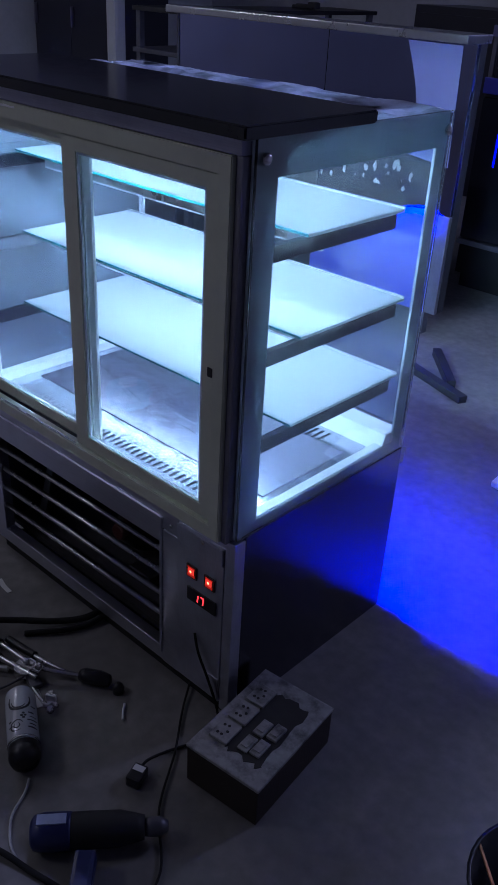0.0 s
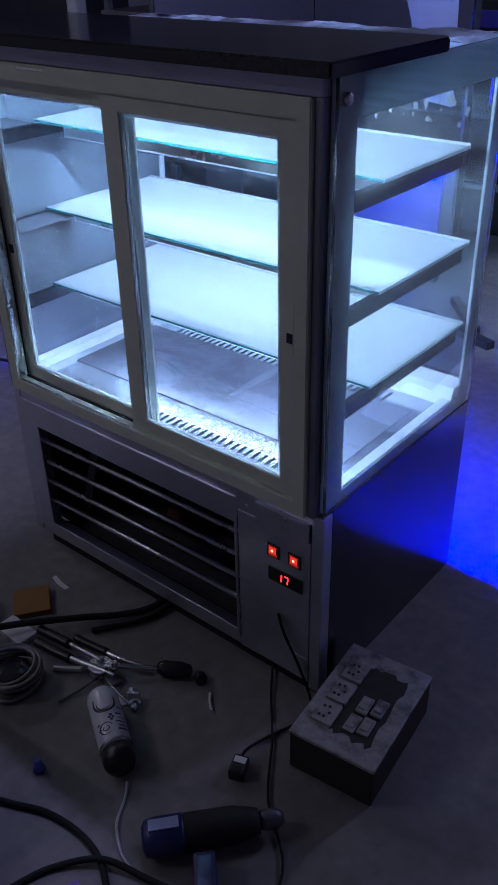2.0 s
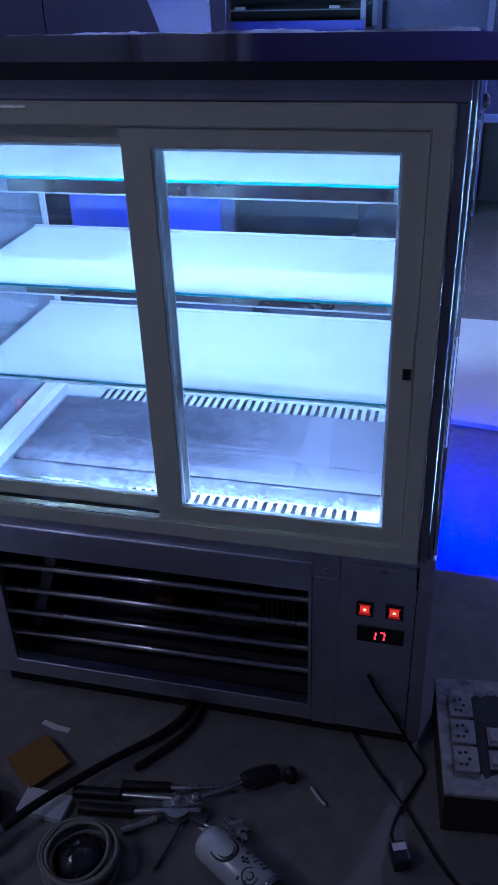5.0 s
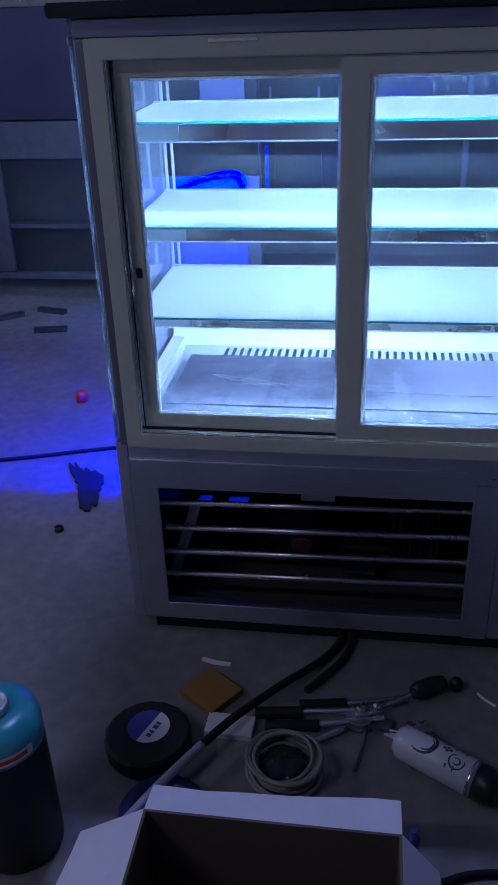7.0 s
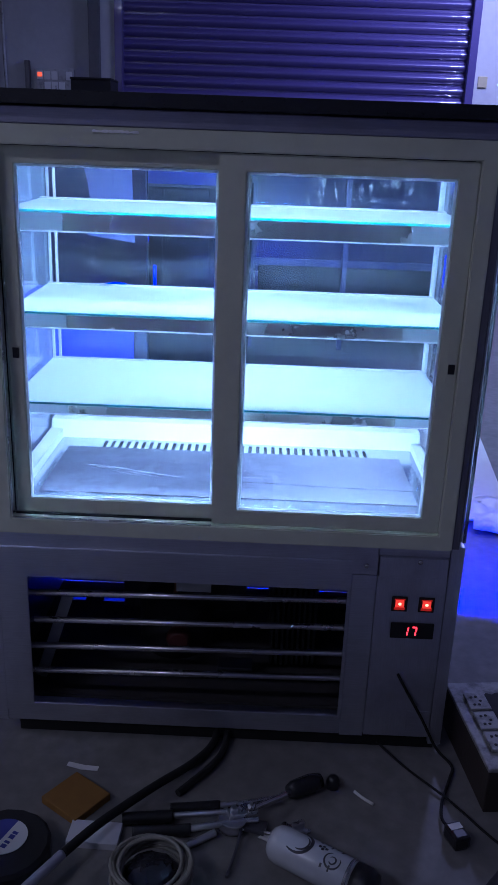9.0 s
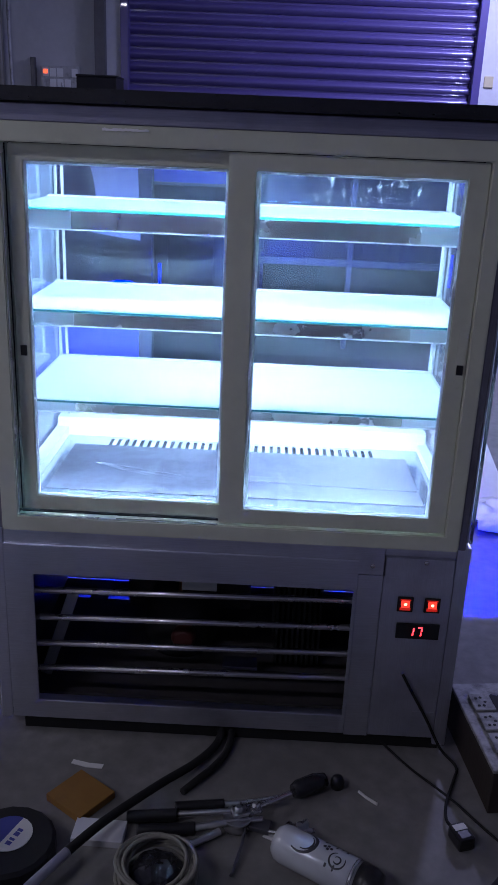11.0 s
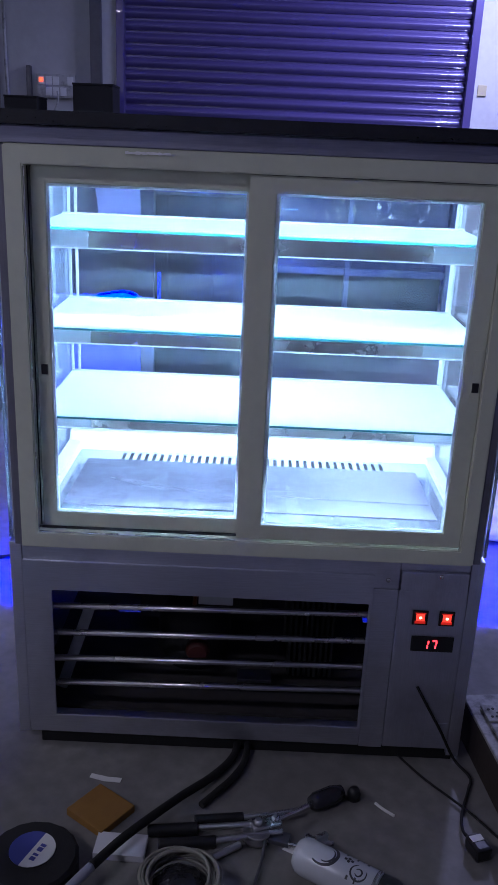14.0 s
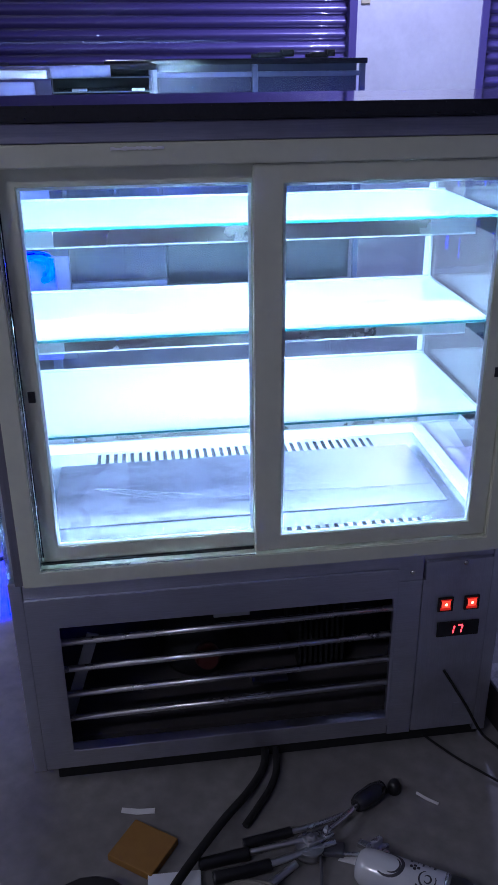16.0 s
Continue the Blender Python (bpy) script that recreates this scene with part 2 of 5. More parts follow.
CAN_WHITE = material("white_enamel", (0.6, 0.62, 0.66), 0.25, 0.1, 30, 0.05, 0.3, 14, (0.35, 0.36, 0.4), coat=0.3)
INK = material("black_ink", (0.03, 0.03, 0.04), 0.5, 0, 40, 0.1)
TURQUOISE = material("turquoise_paint", (0.06, 0.36, 0.42), 0.3, 0, 40, 0.08, 0.3, 8, (0.03, 0.22, 0.27), coat=0.3)
NAVY_LABEL = material("navy_label", (0.05, 0.06, 0.3), 0.4, 0, 40, 0.1)
VIOLET = material("violet_print", (0.2, 0.12, 0.4), 0.45, 0, 40, 0.1, 0.3, 20, (0.35, 0.25, 0.5))
COPPER_SLEEVE = material("pale_pvc", (0.22, 0.21, 0.18), 0.4, 0, 60, 0.1)
DIRTY_WHITE = material("dirty_white_plastic", (0.5, 0.51, 0.52), 0.45, 0, 60, 0.08, 0.75, 16, (0.1, 0.1, 0.1), 0.05)
GRIMY = material("grimy_plate", (0.3, 0.3, 0.3), 0.55, 0, 70, 0.35, 0.9, 24, (0.03, 0.03, 0.032), 0.15)
MATT_BLACK = material("matt_black", (0.009, 0.009, 0.01), 0.7, 0, 60, 0.3, 0.4, 10, (0.018, 0.018, 0.02), 0.2)
SOOT = material("black_soot", (0.03, 0.03, 0.03), 0.8, 0, 40, 0.3)
STEEL_BLUE_LIT = material("blue_lit_steel", (0.2, 0.21, 0.9), 0.35, 0.2, 20, 0.08, 0.3, 4, (0.25, 0.25, 0.7), 0.03, rough_vary=0.04)
STEEL_MIRROR = material("mirror_steel", (0.22, 0.235, 0.42), 0.09, 1.0, 2.5, 0.06, 0.25, 3, (0.22, 0.21, 0.28), 0.5, rough_vary=0.03)
STEEL_TOP = material("worktop_steel", (0.5, 0.5, 0.53), 0.28, 1.0, 20, 0.1, 0.3, 3, (0.3, 0.3, 0.33), 0.02)
GLASS_DARK = material("grey_glass_shelf", (0.2, 0.22, 0.24), 0.1, 0, 20, 0.05)
YELLOWED = material("yellowed_plastic", (0.5, 0.45, 0.28), 0.5, 0, 40, 0.1)
DARK_WOOD = material("dark_wood", (0.03, 0.022, 0.018), 0.6, 0, 30, 0.3, 0.4, 6, (0.015, 0.012, 0.01), 0.2, (1, 6, 1))
SHINY_BLACK = material("shiny_black_film", (0.02, 0.02, 0.025), 0.15, 0, 60, 0.2, bump=0.3)
LAVENDER_SHEEN = material("lavender_sheen", (0.06, 0.057, 0.1), 0.2, 0, 20, 0.06, 0.3, 3, (0.04, 0.04, 0.07))
GREY_PVC = material("grey_pvc", (0.3, 0.3, 0.38), 0.4, 0, 40, 0.1)
PAPER_BLUE = material("pale_blue_plate", (0.3, 0.34, 0.5), 0.4, 0, 40, 0.1, 0.3, 40, (0.1, 0.1, 0.2))
GREEN_INK = material("green_ink", (0.02, 0.12, 0.1), 0.4, 0, 40, 0.1)
DUSTY_DARK = material("dark_scrap_steel", (0.05, 0.05, 0.06), 0.5, 0.5, 40, 0.2)
LILAC_FILM = material("lilac_film", (0.46, 0.46, 0.78), 0.14, 0.45, 3, 0.05, 0.2, 3, (0.44, 0.44, 0.72), 0.8, coat=1.0)
FASCIA = material("dull_lilac_steel", (0.2, 0.19, 0.36), 0.4, 0.4, 40, 0.15, 0.4, 6, (0.08, 0.08, 0.16), 0.03)
BLUE_STREAK = glow("blue_streak", (0.005, 0.008, 1.0), 1.6)
BLUE_BAND = material("purple_blue_paint", (0.07, 0.07, 0.42), 0.35, 0.1, 30, 0.1, 0.3, 5, (0.05, 0.05, 0.28))
POST_LILAC = material("lilac_filmed_steel", (0.14, 0.135, 0.24), 0.35, 0.5, 50, 0.1, 0.3, 6, (0.08, 0.08, 0.14), 0.03)
REFLECTED_BLUE = glow("reflected_blue", (0.008, 0.011, 1.0), 30.0)
TALL_GREY = material("dark_grey_steel_paint", (0.028, 0.028, 0.04), 0.4, 0.2, 20, 0.1, 0.4, 2, (0.03, 0.03, 0.045), 0.02)
GLINT = material("bright_glint", (0.95, 0.95, 0.96), 0.3, 0.5, 60, 0.2, bump=0.5)
RED_PLASTIC = material("red_plastic", (0.6, 0.03, 0.02), 0.4, 0, 40, 0.1)


def scuffed_sheet(name):
    """Filmed steel, lavender grey, darker towards low x, with dark scuffs and pale flecks towards one corner."""
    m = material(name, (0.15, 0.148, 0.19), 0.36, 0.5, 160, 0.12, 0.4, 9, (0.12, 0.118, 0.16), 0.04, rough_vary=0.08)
    n, l = m.node_tree.nodes, m.node_tree.links
    b = n["Principled BSDF"]
    base = b.inputs["Base Color"].links[0].from_socket
    co, sep = n.new("ShaderNodeTexCoord"), n.new("ShaderNodeSeparateXYZ")
    l.new(co.outputs["Object"], sep.inputs[0])

    def span(socket, low, high, a, z):
        r = n.new("ShaderNodeMapRange")
        r.interpolation_type = "SMOOTHSTEP"
        r.inputs["From Min"].default_value, r.inputs["From Max"].default_value = low, high
        r.inputs["To Min"].default_value, r.inputs["To Max"].default_value = a, z
        l.new(socket, r.inputs["Value"])
        return r.outputs[0]

    def cloud(scale, turn, stretch, low, high, most, detail=10):
        mp, t = n.new("ShaderNodeMapping"), n.new("ShaderNodeTexNoise")
        mp.inputs["Rotation"].default_value, mp.inputs["Scale"].default_value = (0, 0, turn), stretch
        t.inputs["Scale"].default_value, t.inputs["Detail"].default_value, t.inputs["Roughness"].default_value = scale, detail, 0.68
        l.new(co.outputs["Object"], mp.inputs["Vector"])
        l.new(mp.outputs[0], t.inputs["Vector"])
        return span(t.outputs["Fac"], low, high, 0.0, most)

    def times(a, c):
        k = n.new("ShaderNodeMath")
        k.operation = "MULTIPLY"
        l.new(a, k.inputs[0])
        l.new(c, k.inputs[1])
        return k.outputs[0]

    def lay(under, much, colour):
        k = n.new("ShaderNodeMix")
        k.data_type = "RGBA"
        l.new(much, k.inputs["Factor"])
        l.new(under, k.inputs["A"])
        k.inputs["B"].default_value = (*colour, 1)
        return k.outputs["Result"]

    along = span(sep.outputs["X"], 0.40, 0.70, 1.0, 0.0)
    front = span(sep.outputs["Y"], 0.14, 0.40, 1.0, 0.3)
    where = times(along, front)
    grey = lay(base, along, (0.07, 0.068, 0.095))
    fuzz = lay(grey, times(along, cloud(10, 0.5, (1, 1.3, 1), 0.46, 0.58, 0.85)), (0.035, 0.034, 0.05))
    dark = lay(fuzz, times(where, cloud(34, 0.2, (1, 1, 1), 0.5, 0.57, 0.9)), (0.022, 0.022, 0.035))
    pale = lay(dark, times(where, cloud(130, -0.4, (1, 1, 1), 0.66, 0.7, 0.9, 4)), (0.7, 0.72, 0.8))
    streak = lay(pale, times(along, cloud(60, -0.6, (0.05, 2.0, 1), 0.60, 0.66, 0.35)), (0.34, 0.34, 0.42))
    l.new(streak, b.inputs["Base Color"])
    return m


def thin_film(name, solid=0.3):
    """Creased clear protective film: mostly see-through, with bright glints."""
    m = bpy.data.materials.new(name)
    m.use_nodes = True
    n, l = m.node_tree.nodes, m.node_tree.links
    b = n["Principled BSDF"]
    b.inputs["Base Color"].default_value, b.inputs["Roughness"].default_value = (0.3, 0.31, 0.36, 1), 0.12
    b.inputs["Specular IOR Level"].default_value, b.inputs["Coat Weight"].default_value = 0.9, 0.6
    t, mix, noise_map, cut = n.new("ShaderNodeBsdfTransparent"), n.new("ShaderNodeMixShader"), n.new("ShaderNodeTexNoise"), n.new("ShaderNodeMapRange")
    noise_map.inputs["Scale"].default_value, noise_map.inputs["Detail"].default_value = 30, 8
    cut.inputs["From Min"].default_value, cut.inputs["From Max"].default_value = 0.4, 0.65
    cut.inputs["To Min"].default_value, cut.inputs["To Max"].default_value = solid * 0.4, solid * 1.6
    co = n.new("ShaderNodeTexCoord")
    l.new(co.outputs["Object"], noise_map.inputs["Vector"])
    l.new(noise_map.outputs["Fac"], cut.inputs["Value"])
    l.new(cut.outputs[0], mix.inputs["Fac"])
    l.new(t.outputs[0], mix.inputs[1])
    l.new(b.outputs[0], mix.inputs[2])
    l.new(mix.outputs[0], n["Material Output"].inputs["Surface"])
    return m


CREASED_FILM = thin_film("creased_film")
RESIDUE = film("label_residue", (0.2, 0.22, 0.26), 0.5, 0.2)
SCUFFED_PANEL = scuffed_sheet("scuffed_panel")


# ---- building blocks ----
def root(name, at, label, category, group="", kind=""):
    ob = new(name)
    ob.empty_display_size = 0.05
    ob.location = at
    return tagged(ob, label, category, group, kind)


def part(name, bm, mat, parent=None, label="", smooth=False, shadow=True):
    mesh = bpy.data.meshes.new(name)
    if smooth:
        for f in bm.faces:
            f.smooth = True
    bm.normal_update()
    bm.to_mesh(mesh)
    bm.free()
    for m in (mat if isinstance(mat, (list, tuple)) else [mat]):
        mesh.materials.append(m)
    ob = new(name, mesh)
    if parent is not None:
        ob.parent = parent
        if parent.type == "EMPTY":
            ob.matrix_parent_inverse = Matrix.Translation(parent.location).inverted()
    if not shadow:
        ob.visible_shadow = False
    return tagged(ob, label)


def box(bm, x0, x1, y0, y1, z0, z1, bevel=0.0, m=None, index=0):
    old = set(bm.faces)
    vs = [bm.verts.new((x, y, z)) for x in (x0, x1) for y in (y0, y1) for z in (z0, z1)]
    for a in ((0, 1, 3, 2), (4, 6, 7, 5), (0, 4, 5, 1), (2, 3, 7, 6), (0, 2, 6, 4), (1, 5, 7, 3)):
        bm.faces.new([vs[i] for i in a])
    if bevel:
        edges = {e for v in vs for e in v.link_edges}
        got = bmesh.ops.bevel(bm, geom=list(edges), offset=bevel, segments=2, profile=0.6, affect="EDGES")
    fresh = [f for f in bm.faces if f not in old]
    for f in fresh:
        f.material_index = index
    if m is not None:
        bmesh.ops.transform(bm, matrix=m, verts=list({v for f in fresh for v in f.verts}))
    return fresh


def boxes(*all_of, bevel=0.0):
    bm = bmesh.new()
    for b in all_of:
        box(bm, *b, bevel=bevel)
    return bm


def one(x0, x1, y0, y1, z0, z1, bevel=0.0, m=None):
    bm = bmesh.new()
    box(bm, x0, x1, y0, y1, z0, z1, bevel, m)
    return bm


def ring(bm, x0, x1, z0, z1, left, right, low, high, y0, y1, bevel=0.0, m=None):
    """A rectangular frame in the plane of x and z, in one piece."""
    rects = []
    for y in (y0, y1):
        rects.append([bm.verts.new((x, y, z)) for x, z in ((x0, z0), (x1, z0), (x1, z1), (x0, z1))])
        rects.append([bm.verts.new((x, y, z)) for x, z in ((x0 + left, z0 + low), (x1 - right, z0 + low), (x1 - right, z1 - high), (x0 + left, z1 - high))])
    a, b, c, d = rects
    for i in range(4):
        j = (i + 1) % 4
        for f in ((a[i], a[j], b[j], b[i]), (c[j], c[i], d[i], d[j]), (a[j], a[i], c[i], c[j]), (b[i], b[j], d[j], d[i])):
            bm.faces.new(f)
    vs = [v for r in rects for v in r]
    if bevel:
        inside = set(vs)
        bmesh.ops.bevel(bm, geom=[e for e in bm.edges if e.verts[0] in inside and e.verts[1] in inside and not (e.verts[0] in set(a + c) and e.verts[1] in set(b + d) or e.verts[1] in set(a + c) and e.verts[0] in set(b + d))],
                        offset=bevel, segments=2, affect="EDGES")
    if m is not None:
        bmesh.ops.transform(bm, matrix=m, verts=bm.verts)
    return bm


def lathe(bm, profile, m=None, sides=32, index=0):
    """Turned round z from (radius, height) pairs."""
    rings = []
    for r, z in profile:
        rings.append([bm.verts.new((r * math.cos(2 * math.pi * i / sides), r * math.sin(2 * math.pi * i / sides), z)) for i in range(sides)])
    fresh = []
    for a, b in zip(rings, rings[1:]):
        for i in range(sides):
            j = (i + 1) % sides
            fresh.append(bm.faces.new((a[i], a[j], b[j], b[i])))
    fresh.append(bm.faces.new(rings[0][::-1]))
    fresh.append(bm.faces.new(rings[-1]))
    for f in fresh:
        f.material_index = index
        f.smooth = True
    fresh[-1].smooth = fresh[-2].smooth = False
    if m is not None:
        bmesh.ops.transform(bm, matrix=m, verts=[v for r in rings for v in r])
    return fresh


def turned(profile, m=None, sides=32):
    bm = bmesh.new()
    lathe(bm, profile, m, sides)
    return bm


def smooth_path(points, per=8):
    pts = [Vector(p) for p in points]
    out = []
    for i in range(len(pts) - 1):
        p0, p1, p2, p3 = pts[max(i - 1, 0)], pts[i], pts[i + 1], pts[min(i + 2, len(pts) - 1)]
        for k in range(per):
            t = k / per
            out.append(0.5 * (2 * p1 + (p2 - p0) * t + (2 * p0 - 5 * p1 + 4 * p2 - p3) * t * t + (3 * p1 - p0 - 3 * p2 + p3) * t ** 3))
    return out + [pts[-1]]


def sweep(bm, path, radius, sides=10, closed=False):
    rings = []
    n = len(path)
    up = Vector((0, 0, 1))
    for i, p in enumerate(path):
        a, b = path[(i - 1) % n if closed else max(i - 1, 0)], path[(i + 1) % n if closed else min(i + 1, n - 1)]
        d = (b - a).normalized()
        s = d.cross(up)
        s = s.normalized() if s.length > 1e-4 else Vector((1, 0, 0))
        u = s.cross(d)
        rings.append([bm.verts.new(p + radius * (math.cos(2 * math.pi * k / sides) * s + math.sin(2 * math.pi * k / sides) * u)) for k in range(sides)])
    pairs = list(zip(rings, rings[1:])) + ([(rings[-1], rings[0])] if closed else [])
    for a, b in pairs:
        for k in range(sides):
            j = (k + 1) % sides
            bm.faces.new((a[k], b[k], b[j], a[j])).smooth = True
    if not closed:
        bm.faces.new(rings[0])
        bm.faces.new(rings[-1][::-1])


def tube(points, radius, per=8, sides=10, smooth_it=True):
    bm = bmesh.new()
    sweep(bm, smooth_path(points, per) if smooth_it else [Vector(p) for p in points], radius, sides)
    return bm


def prism(bm, outline, z0, z1, m=None, bevel=0.0):
    low = [bm.verts.new((x, y, z0)) for x, y in outline]
    high = [bm.verts.new((x, y, z1)) for x, y in outline]
    n = len(outline)
    for i in range(n):
        bm.faces.new((low[i], low[(i + 1) % n], high[(i + 1) % n], high[i]))
    bm.faces.new(low[::-1])
    bm.faces.new(high)
    vs = low + high
    if bevel:
        before = set(bm.verts) - set(vs)
        bmesh.ops.bevel(bm, geom=[e for e in bm.edges if e.verts[0] in vs and e.verts[1] in vs], offset=bevel, segments=2, affect="EDGES")
        vs = [v for v in bm.verts if v not in before]
    if m is not None:
        bmesh.ops.transform(bm, matrix=m, verts=vs)


def slab(outline, z0, z1, m=None, bevel=0.0):
    bm = bmesh.new()
    prism(bm, outline, z0, z1, m, bevel)
    return bm


# ---- the workshop ----
tagged(part("floor", one(-5.2, 5.2, -4.2, 6.2, -0.12, 0.0), CONCRETE), "stained dark grey concrete workshop floor", "floor", kind="structure")
tagged(part("ceiling", one(-5.2, 5.2, -4.2, 6.2, 3.3, 3.42), CEILING), "plain grey painted ceiling", "ceiling", kind="structure")
WALL_Y = 5.75
SH0, SH1, SH2 = -0.73, 2.05, 3.06
tagged(part("wall_north", boxes((-5.2, SH0, WALL_Y, 6.0, 0, 3.3), (SH1, SH2, WALL_Y, 6.0, 0, 3.3), (SH0, SH1, WALL_Y, 6.0, 2.75, 3.3), (SH2, 5.2, WALL_Y, 6.0, 2.75, 3.3),
                         (4.6, 5.2, WALL_Y, 6.0, 0, 2.75)), PLASTER), "pale grey painted wall round the roller shutters", "wall", kind="structure")
tagged(part("wall_south", one(-5.2, 5.2, -4.2, -4.0, 0, 3.3), PLASTER), "plain painted workshop wall", "wall", kind="structure")
tagged(part("wall_east", one(5.0, 5.2, -4.0, 6.0, 0, 3.3), PLASTER), "plain painted workshop wall", "wall", kind="structure")
tagged(part("wall_west", one(-5.2, -5.0, -4.0, 6.0, 0, 3.3), PLASTER), "plain painted workshop wall", "wall", kind="structure")
tagged(part("trim", boxes((-0.932, -0.85, WALL_Y - 0.07, WALL_Y, 0, 3.3), bevel=0.004), DUSTY), "grey steel upright fixed to the wall", "upright", kind="structure")


def shutter(name, x0, x1):
    top = tagged(new(name), "purple painted roller shutter, closed, with shiny slats", "roller shutter", kind="structure")
    pitch, mesh = 0.088, None
    for i in range(31):
        if mesh is None:
            bm = bmesh.new()
            cross = []
            for k in range(11):
                a = k / 10
                cross.append((-0.030 * math.sin(math.pi * min(1, a / 0.78)) if a < 0.78 else 0.008, a * pitch))
            rows = [[bm.verts.new((x, y, z)) for y, z in cross] for x in (x0, x1)]
            rear = [[bm.verts.new((x, 0.02, z)) for y, z in cross] for x in (x0, x1)]
            for k in range(10):
                f = bm.faces.new((rows[0][k], rows[1][k], rows[1][k + 1], rows[0][k + 1]))
                f.smooth = k < 7
                bm.faces.new((rear[0][k], rear[0][k + 1], rear[1][k + 1], rear[1][k]))
            ob = part("slat", bm, SHUTTER, top)
            mesh = ob.data
        else:
            ob = new("slat", mesh)
            ob.parent = top
        ob.location = (0, WALL_Y + 0.08, i * pitch)
    part("guide_rail", one(x0 - 0.01, x0 + 0.05, WALL_Y - 0.02, WALL_Y + 0.1, 0, 2.75, 0.004), SHUTTER, top)
    part("guide_rail", one(x1 - 0.05, x1 + 0.01, WALL_Y - 0.02, WALL_Y + 0.1, 0, 2.75, 0.004), SHUTTER, top)
    return top


shutter("door_1", SH0, SH1)
shutter("door_2", SH2, 4.6)


def switchboard():
    r = root("switchboard", (-1.22, WALL_Y, 1.6), "white wall switchboard with ten modules and a lit orange switch", "switchboard")
    part("plate", one(-1.37, -1.06, WALL_Y - 0.03, WALL_Y, 1.50, 1.675, 0.006), DIRTY_WHITE, r)
    part("side_box", one(-1.44, -1.405, WALL_Y - 0.05, WALL_Y, 1.47, 1.73, 0.004), DUSTY, r)
    for i in range(5):
        for j in range(2):
            x, z = -1.35 + i * 0.057, 1.517 + j * 0.078
            part("module", one(x, x + 0.048, WALL_Y - 0.036, WALL_Y - 0.03, z, z + 0.062, 0.002), WHITE_PAINT if (i + j) % 4 else DIRTY_WHITE, r)
    part("indicator", one(-1.343, -1.31, WALL_Y - 0.040, WALL_Y - 0.036, 1.617, 1.647, 0.001), ORANGE_GLOW, r, "lit orange indicator")
    part("cord", tube([(-1.2, WALL_Y - 0.05, 1.55), (-1.19, WALL_Y - 0.09, 1.47), (-1.26, WALL_Y - 0.06, 1.33), (-1.26, WALL_Y - 0.06, 1.2)], 0.006), DIRTY_WHITE, r)


ORANGE_GLOW = glow("orange_neon", (1.0, 0.1, 0.03), 1.1)
switchboard()

# ---- the display cabinet ----
X0, X1, Y1 = -0.006, 0.92, 0.57
cabinet = root("display_cabinet", (0.45, 0.28, 0.0), "stainless steel display fridge with lit shelves and cream sliding doors", "display cabinet")

# machine base
part("front_frame", boxes((X0, 0.0175, 0.0, 0.03, 0.032, 0.4725), (0.018, 0.757, 0.002, 0.03, 0.405, 0.4725), (0.708, 0.757, 0.001, 0.03, 0.030, 0.4045),
                          (0.018, 0.7075, 0.002, 0.03, 0.032, 0.072), (0.018, 0.0640, 0.002, 0.03, 0.0725, 0.4045), bevel=0.002), STEEL_H, cabinet, "brushed steel front frame")
part("grille_frame", ring(bmesh.new(), 0.0185, 0.7075, 0.058, 0.436, 0.056, 0.006, 0.022, 0.064, -0.004, 0.0015, 0.001), STEEL_H, cabinet)
for z in (0.338, 0.277, 0.217, 0.159):
    bm = bmesh.new()
    sweep(bm, [Vector((0.07, 0.006, z - 0.006)), Vector((0.703, 0.006, z + 0.006))], 0.0065, 12)
    part("grille_bar", bm, BAR, cabinet, "shiny round steel grille bar")
panel = part("control_panel", boxes((0.7575, 0.8925, -0.002, 0.02, 0.036, 0.4055), (0.7595, 0.8905, -0.006, 0.02, 0.4065, 0.448), bevel=0.0015), STEEL, cabinet, "steel control panel")
part("panel_rail", one(0.7575, 0.8930, 0.003, 0.03, 0.4482, 0.4725, 0.001), STEEL_H, cabinet)
part("corner_strip", one(0.8935, X1, 0.0, 0.03, 0.018, 0.4725, 0.002), STEEL, cabinet)
# right sheet takes the shaded copy, left sheet the plain one
part("side_panel", one(X1 - 0.008, X1, 0.031, Y1, 0.04, 0.479, 0.002), SIDE_SHADED, cabinet, "smooth steel side sheet")
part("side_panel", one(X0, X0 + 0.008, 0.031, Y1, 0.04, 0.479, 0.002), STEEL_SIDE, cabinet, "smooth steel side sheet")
OPEN = ((0.048, 0.084), (0.130, 0.196), (0.766, 0.796))
xs = [X0 + 0.009] + [v for h in OPEN for v in h] + [X1 - 0.009]
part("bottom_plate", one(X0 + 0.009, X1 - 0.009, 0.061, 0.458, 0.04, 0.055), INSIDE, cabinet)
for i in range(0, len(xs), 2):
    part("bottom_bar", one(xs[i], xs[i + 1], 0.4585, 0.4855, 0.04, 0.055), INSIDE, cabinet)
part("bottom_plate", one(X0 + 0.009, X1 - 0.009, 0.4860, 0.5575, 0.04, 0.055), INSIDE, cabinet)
part("plinth", boxes((0.038, X1 - 0.012, 0.012, 0.035, 0.0, 0.0295), (0.05, X1 - 0.012, 0.0355, 0.06, 0.0, 0.0385)), RUBBER, cabinet)
part("skirt", one(X1 - 0.007, X1 - 0.001, 0.031, Y1, 0.002, 0.0395), SIDE_SHADED, cabinet)
for x in (0.06, 0.84):
    for y in (0.07, 0.5):
        part("foot", turned([(0.022, 0.0), (0.022, 0.012), (0.012, 0.016), (0.012, 0.04)], pose(x, y, 0), 16), RUBBER, cabinet)
